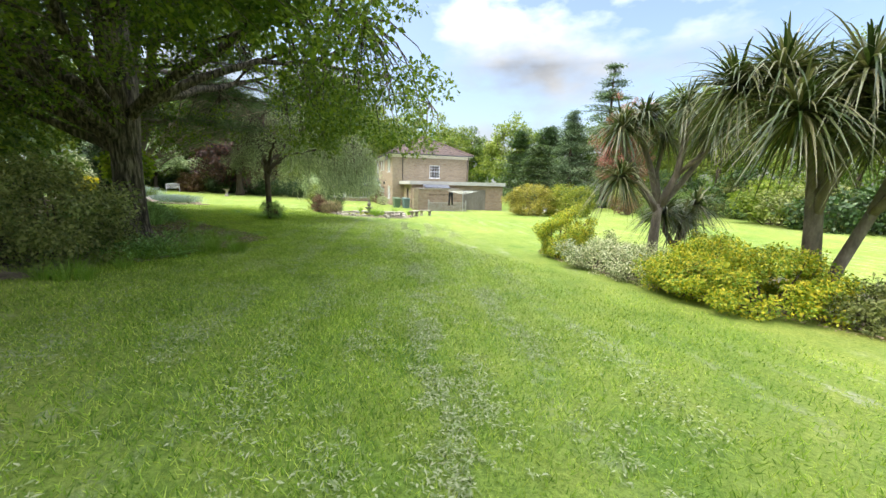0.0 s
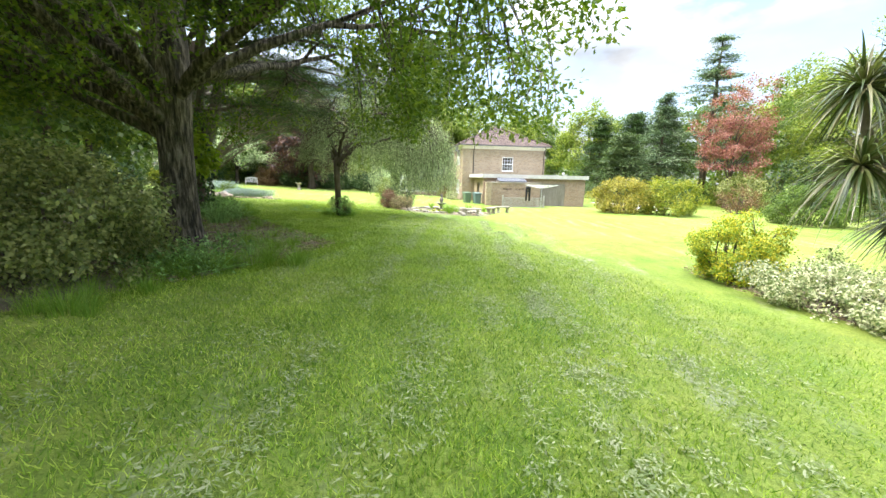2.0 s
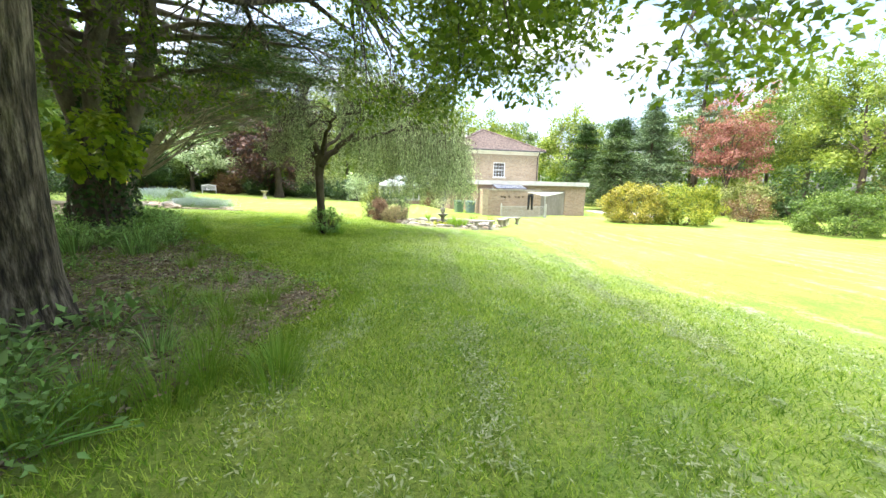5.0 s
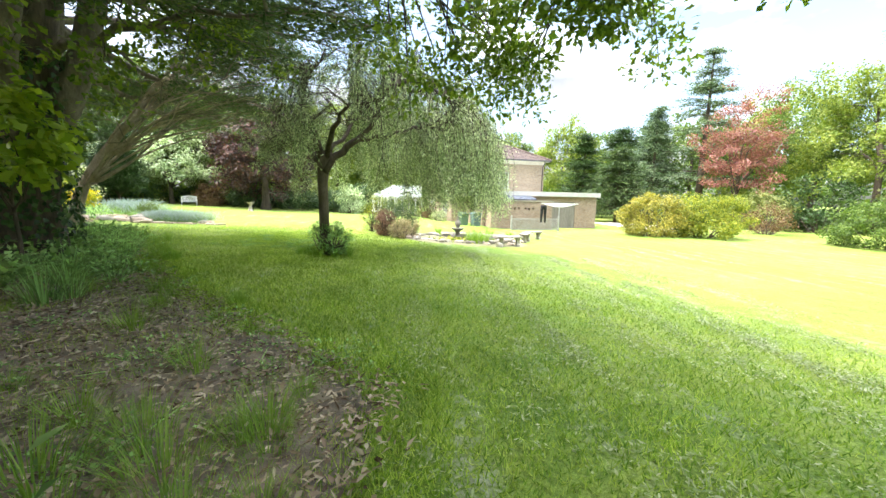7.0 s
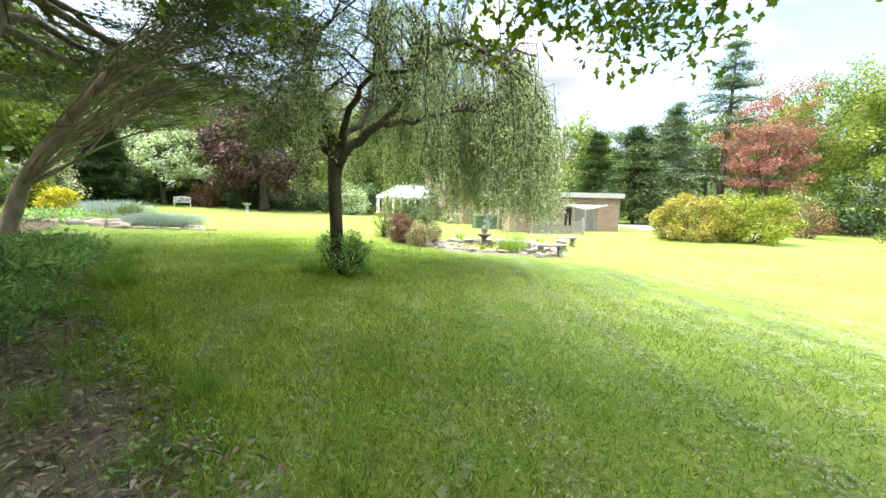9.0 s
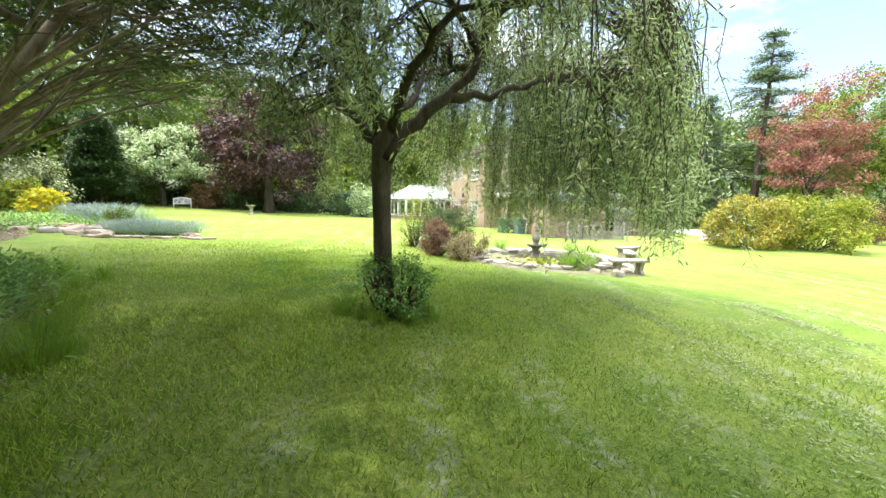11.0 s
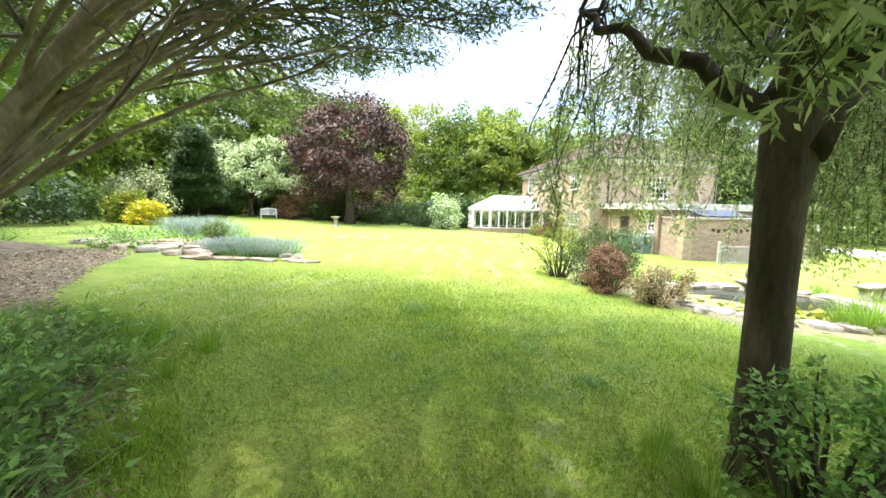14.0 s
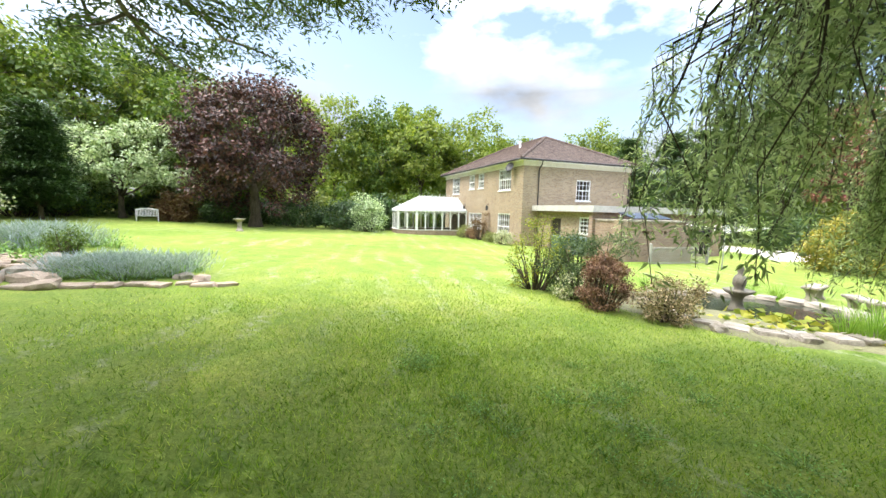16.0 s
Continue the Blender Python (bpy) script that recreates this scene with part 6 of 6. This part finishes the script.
build_fountain()
bush("clipped_brown_shrub", -7.0, 23.2, "rounded reddish-brown clipped shrub by the pond", 0.5, 0.5, 1.1, LF_BROWN, 80, 90, 0.05, 0.022, 0.12, lump=0.1, category="shrub", group="pond-side shrubs")
bush("dried_flower_shrub", -6.1, 22.6, "buff dried-flower shrub by the pond", 0.62, 0.55, 0.8, LF_BUFF, 70, 70, 0.05, 0.025, 0.14, group="pond-side shrubs")
bush("dark_yew_shrub", -6.75, 24.6, "dark green rounded shrub behind the pond", 1.0, 0.85, 1.5, LF_CEDAR, 150, 90, 0.06, 0.02, 0.16, group="pond-side shrubs")
bush("yellow_green_shrub", -7.75, 25.0, "loose yellow-green shrub on the lawn's edge", 0.75, 0.7, 1.8, LF_LIME, 70, 46, 0.055, 0.025, 0.18, group="pond-side shrubs")
bush("grey_shrub", -7.1, 24.0, "grey-green low shrub by the pond", 0.5, 0.5, 0.6, LF_VARIEG, 46, 50, 0.05, 0.025, 0.14, group="pond-side shrubs")

# ---- things on the lawn and by the house ----
HM = pose(*HOUSE, 0, 0, HOUSE_TURN)


def build_garden_bench():
    x, y = -30.0, 44.2
    ob = thing("garden_bench", (x, y, ground(x, y)), "white painted slatted garden bench", "bench", turn=35)
    ob.scale = (0.85, 0.9, 0.88)
    for sx in (-0.72, 0.72):
        for sy, h in ((-0.24, 0.62), (0.24, 0.95)):
            part("leg", Geo().box(sx - 0.035, sx + 0.035, sy - 0.035, sy + 0.035, -0.02, h), M_WHITE, ob)
        part("armrest", Geo().box(sx - 0.05, sx + 0.05, -0.30, 0.20, 0.62, 0.66), M_WHITE, ob)
    for i in range(5):
        part("seat_slat", Geo().box(-0.685, 0.685, -0.25 + i * 0.1, -0.17 + i * 0.1, 0.42, 0.45), M_WHITE, ob)
    part("top_rail", Geo().tube([(-0.76, 0.26, 0.93), (-0.4, 0.26, 1.0), (0, 0.26, 1.04), (0.4, 0.26, 1.0), (0.76, 0.26, 0.93)], [0.04] * 5, 6), M_WHITE, ob)
    for i in range(13):
        a = -0.62 + i * 0.103
        part("back_slat", Geo().box(a - 0.022, a + 0.022, 0.22, 0.245, 0.46, 0.97), M_WHITE, ob)
    return ob


build_garden_bench()
x, y = -21.3, 39.3
ped = thing("stone_pedestal", (x, y, ground(x, y)), "small carved stone pedestal on the lawn", "pedestal")
part("shaft", Geo().lathe([(0.21, -0.02), (0.21, 0.08), (0.16, 0.12), (0.12, 0.2), (0.11, 0.4), (0.14, 0.56), (0.18, 0.62)], 16), M_STONE, ped)
part("bowl", Geo().lathe([(0.18, 0.62), (0.30, 0.68), (0.32, 0.74), (0.28, 0.74), (0.1, 0.68)], 20), M_STONE, ped)


def build_bin(u, v, colour, name):
    ob = thing("wheelie_bin", tuple(HM @ Vector((u, v, 0.12))), f"{name} plastic wheelie bin by the back door", "bin", "wheelie bins", turn=HOUSE_TURN + 8)
    mat = plain("bin_" + name.replace(" ", "_"), colour, 0.45)
    b, t = 0.23, 0.29
    part("body", Geo().add([(-b, -b, 0.05), (b, -b, 0.05), (b, b, 0.05), (-b, b, 0.05), (-t, -t, 0.95), (t, -t, 0.95), (t, t + 0.08, 0.95), (-t, t + 0.08, 0.95)], [(3, 2, 1, 0), (4, 5, 6, 7), (0, 1, 5, 4), (1, 2, 6, 5), (2, 3, 7, 6), (3, 0, 4, 7)]), mat, ob)
    part("lid", Geo().add([(-t - 0.03, -t - 0.05, 0.955), (t + 0.03, -t - 0.05, 0.955), (t + 0.03, t + 0.10, 0.955), (-t - 0.03, t + 0.10, 0.955), (-t, -t, 1.0), (t, -t, 1.0), (t, t + 0.1, 1.06), (-t, t + 0.1, 1.06)], [(3, 2, 1, 0), (4, 5, 6, 7), (0, 1, 5, 4), (1, 2, 6, 5), (2, 3, 7, 6), (3, 0, 4, 7)]), mat, ob)
    for s in (-1, 1):
        w = Geo().tube([(s * 0.24 - 0.025, 0.25, 0.1), (s * 0.24 + 0.025, 0.25, 0.1)], [0.1, 0.1], 14)
        part("wheel", w, M_DARKMETAL, ob)
    part("handle", Geo().tube([(-0.22, t + 0.13, 0.98), (0.22, t + 0.13, 0.98)], [0.016, 0.016], 6), mat, ob)


build_bin(-0.35, -4.4, (0.10, 0.16, 0.10), "dark green")
build_bin(0.42, -4.9, (0.13, 0.20, 0.20), "teal")


def build_trellis():
    ob = thing("lattice_fence", tuple(HM @ Vector((1.75, -7.95, 0.12))), "low grey lattice fence panel by the outhouse", "fence", turn=HOUSE_TURN - 2)
    mat = surface("grey_wood", (0.28, 0.27, 0.25), (0.42, 0.41, 0.38), 3, 0.85, 40, 0.002)
    for x in (0, 3.3):
        post = part("post", Geo().box(x - 0.045, x + 0.045, -0.045, 0.045, -0.15, 0.92), mat, ob)
        part("cap", Geo().lathe([(0.07, 0.92), (0.07, 0.95), (0.02, 1.0)], 8, (x, 0, 0)), mat, post)
    part("rail", Geo().box(0.05, 3.25, -0.03, 0.03, 0.76, 0.81), mat, ob)
    part("rail", Geo().box(0.05, 3.25, -0.03, 0.03, 0.08, 0.13), mat, ob)
    g = Geo()
    for i in range(-5, 27):
        for sgn in (1, -1):
            a = i * 0.125 + 0.06
            p0, p1 = (a, 0.13), (a + sgn * 0.63, 0.76)
            lo, hi = 0.05, 3.25
            pts = []
            for (px, pzz) in (p0, p1):
                pts.append([px, pzz])
            (xa, za), (xb, zb) = pts
            s0, s1 = 0.0, 1.0
            if xb != xa:
                for lim, sg in ((lo, 1), (hi, -1)):
                    s = (lim - xa) / (xb - xa)
                    if (xa - lim) * sg < 0:
                        s0 = max(s0, s)
                    if (xb - lim) * sg < 0:
                        s1 = min(s1, s)
            if s1 - s0 > 0.05:
                q0 = (xa + (xb - xa) * s0, 0.006 * sgn, za + (zb - za) * s0)
                q1 = (xa + (xb - xa) * s1, 0.006 * sgn, za + (zb - za) * s1)
                g.tube([q0, q1], [0.014, 0.014], 4)
    tagged(part("lattice", g, mat, ob), kind="stuff")


build_trellis()


def build_airer():
    x, y = 2.3, 31.7
    ob = thing("rotary_clothes_airer", (x, y, ground(x, y)), "open rotary clothes airer on the lawn", "clothes airer", turn=30)
    steel = plain("grey_steel", (0.45, 0.46, 0.47), 0.4, 0.6)
    part("pole", Geo().tube([(0, 0, -0.1), (0, 0, 1.75)], [0.025, 0.022], 10), steel, ob)
    tips = []
    for i in range(4):
        a = math.pi / 2 * i
        t = (1.55 * math.cos(a), 1.55 * math.sin(a), 1.78)
        tips.append(t)
        part("arm", Geo().tube([(0, 0, 1.5), t], [0.014, 0.012], 8), steel, ob)
    g = Geo()
    for f in (0.35, 0.5, 0.65, 0.8, 0.97):
        for i in range(4):
            p, q = [tuple(Vector((0, 0, 1.5)).lerp(Vector(tips[k % 4]), f)) for k in (i, i + 1)]
            g.tube([p, q], [0.006, 0.006], 4)
    tagged(part("washing_lines", g, M_WHITE, ob, "white plastic line"), kind="stuff")
    # a pair of trousers hung from the line
    tr = thing("hanging_trousers", (x - 1.0, y - 0.15, ground(x, y) + 1.62), "dark trousers hung out on the washing line", "trousers", turn=8)
    cloth = surface("dark_cloth", (0.012, 0.012, 0.015), (0.03, 0.03, 0.034), 8, 0.9, 60, 0.003)
    g = Geo()
    for s in (-1, 1):
        g.tube([(s * 0.10, 0, 0.02), (s * 0.105, 0, -0.25), (s * 0.115, 0.01, -0.6), (s * 0.13, 0, -1.02)], [0.095, 0.10, 0.075, 0.062], 10)
    g.tube([(0, 0, 0.03), (0, 0, -0.16)], [0.17, 0.18], 12)
    part("trouser_legs", g, cloth, tr, smooth=True)


build_airer()
# shrubs at the foot of the house wall
for u, v, r, h, lf, lab in ((-0.8, 2.4, 0.6, 0.7, LF_OLIVE, "low grey-green shrub under the house window"), (-0.7, 4.6, 0.7, 1.9, LF_BRONZE, "dry brown climber on the house wall"), (-1.0, 6.6, 0.8, 1.0, LF_OLIVE, "rounded shrub by the conservatory"),
                            (-0.9, 0.6, 0.7, 0.9, LF_VARIEG, "pale flowering shrub at the house corner"), (-0.8, 5.6, 0.6, 0.9, LF_BROWN, "brown twiggy shrub under the window")):
    p = HM @ Vector((u, v, 0))
    bush("wall_shrub", p.x, p.y, lab, r, r, h, lf, 50, 50, 0.07, 0.045, 0.2, group="shrubs along the house wall")

for proto in (H1, H2, H3, T1, T2, LAV, LILY, REED):
    drop_proto(proto)

# ---- wood behind the garden ----
P = []
for i in range(3400):
    a = rng.random() * 2 * math.pi
    r = 78 + 22 * rng.random()
    x, y = -4 + r * math.cos(a), 25 + r * math.sin(a)
    P.append((x, y, ground(x, y) + (11.0 + 2.5 * math.sin(a * 9) + 1.6 * math.sin(a * 23)) * rng.random() ** 0.7))
tagged(new("far_wood", (lambda me: (me.materials.append(LF_MID), me)[1])(clump_leaves("far_wood", np.array(P), 26, (2.2, 2.2, 1.4), 0.9, 0.6, "broad", 0.2, 0.5))), "distant belt of green trees round the garden", "wood", kind="stuff")

# ---- lawn blades along the walk ----


def build_blades():
    n = 330000
    u = rng.random(n)
    line = [(0.2, 0.5), (-1.0, 3.5), (-3.0, 7.0), (-5.0, 10.5), (-7.0, 14.0), (-9.5, 17.5), (-10.8, 21.0)]
    seg = u * (len(line) - 1)
    i = np.minimum(seg.astype(int), len(line) - 2)
    L = np.array(line)
    c = L[i] + (L[i + 1] - L[i]) * (seg - i)[:, None]
    an, rad = rng.random(n) * 2 * math.pi, 5.2 * rng.random(n) ** 0.75
    x, y = c[:, 0] + rad * np.cos(an), c[:, 1] + 1.0 + rad * np.sin(an)
    p = -0.053 - 0.0396 * x - 0.0222 * y
    z = -0.83 + np.log1p(np.exp((p + 0.83) * 4)) / 4
    z = 0.6 - np.log1p(np.exp((0.6 - z) * 4)) / 4
    P = np.stack([x, y, z - 0.004], axis=1)
    D = np.stack([rng.normal(size=n) * 0.6, rng.normal(size=n) * 0.6, 0.8 + 0.3 * rng.random(n)], axis=1)
    N = rng.normal(size=(n, 3))
    clump = 0.75 + 0.5 * np.sin(x * 2.3 + np.sin(y * 1.7)) * np.sin(y * 2.9 + np.sin(x * 2.1))
    me = leaf_mesh("lawn_grass", P, D, N, 0.05 * (0.6 + 0.8 * rng.random(n)) * (0.7 + 0.5 * clump), 0.009, "blade")
    me.materials.append(LF_GRASS)
    tagged(new("lawn_grass", me), "short mown grass blades of the lawn", "grass", kind="stuff")


build_blades()


def build_bed_grass():
    """Thin grass creeping over the bare soil."""
    n = 175000
    x, y = rng.uniform(-11.5, -4.2, n), rng.uniform(5.5, 17.5, n)
    k = np.array([inside(SHADE_BED, a, b) > -0.45 and noise.noise(Vector((a * 1.1, b * 1.1, 4.0))) > -0.16 for a, b in zip(x, y)])
    x, y = x[k], y[k]
    n = len(x)
    z = np.array([ground(a, b) for a, b in zip(x, y)])
    me = leaf_mesh("bed_grass", np.stack([x, y, z + 0.01], axis=1), np.stack([rng.normal(size=n) * 0.6, rng.normal(size=n) * 0.6, 0.9 + 0.3 * rng.random(n)], axis=1), rng.normal(size=(n, 3)), 0.085 * (0.6 + 0.8 * rng.random(n)), 0.007, "blade")
    me.materials.append(LF_GRASS)
    tagged(new("bed_grass", me), "thin grass creeping over the bare soil", "grass", kind="stuff")


build_bed_grass()


# ---- leaf litter on the bare soil, clippings on the lawn ----


def flat_scatter(name, x, y, L, W, mat, label, category, lift=0.0, shape="broad"):
    n = len(x)
    z = np.array([ground(a, b) for a, b in zip(x, y)])
    P = np.stack([x, y, z + lift + 0.012 * rng.random(n)], axis=1)
    D = np.stack([rng.normal(size=n), rng.normal(size=n), rng.normal(size=n) * 0.25], axis=1)
    N = np.array([0, 0, 1.0]) + rng.normal(size=(n, 3)) * 0.35
    me = leaf_mesh(name, P, D, N, L * (0.5 + rng.random(n)), W * (0.5 + rng.random(n)), shape)
    me.materials.append(mat)
    return tagged(new(name, me), label, category, kind="stuff")


LF_DRY = leaf("dry_leaf", [(0.10, 0.07, 0.045), (0.20, 0.145, 0.10), (0.32, 0.25, 0.175), (0.44, 0.38, 0.30)], 0.15, 0.8)
LF_CLIP = leaf("dry_clipping", [(0.22, 0.29, 0.12), (0.32, 0.37, 0.19), (0.42, 0.45, 0.29)], 0.2, 0.8)
lx, ly = [], []
while len(lx) < 56000:
    a, b = (rng.uniform(-13.5, -4.4), rng.uniform(6.5, 18.5)) if rng.random() < 0.7 else (rng.uniform(-20, -12), rng.uniform(14, 22.6))
    if inside(SHADE_BED, a, b) > -0.25 * rng.random():
        lx.append(a), ly.append(b)
flat_scatter("leaf_litter", np.array(lx), np.array(ly), 0.062, 0.022, LF_DRY, "dry brown leaves and chips strewn over the soil", "leaf litter", 0.066)
bx, by = [], []
while len(bx) < 2600:
    a, b = rng.uniform(2.8, 8), rng.uniform(3.6, 11.6)
    if -0.35 < inside(SUN_BED, a, b) < 0.45:
        bx.append(a), by.append(b)
flat_scatter("border_litter", np.array(bx), np.array(by), 0.06, 0.022, LF_DRY, "dry stalks and leaves along the border's edge", "leaf litter", 0.03)
n = 100000
row = rng.choice(9, n, p=[0.06, 0.08, 0.12, 0.12, 0.1, 0.22, 0.1, 0.12, 0.08])
yy = rng.uniform(-1.5, 19, n)
off = np.array([-3.4, -2.5, -1.9, -0.95, -0.25, 0.42, 0.75, 1.5, 2.2])[row]
xx = off - 0.10 * yy + rng.normal(size=n) * np.array([0.16, 0.2, 0.12, 0.2, 0.14, 0.12, 0.1, 0.14, 0.2])[row]
keep = np.array([noise.noise(Vector((a * 1.6, b * 0.9, 2.0))) + 0.6 * noise.noise(Vector((a * 6, b * 6, 5.0))) for a, b in zip(xx, yy)]) > -0.05
flat_scatter("grass_clippings", xx[keep], yy[keep], 0.042, 0.012, LF_CLIP, "pale dry grass clippings in the mower's tracks", "clippings", 0.022, "narrow")
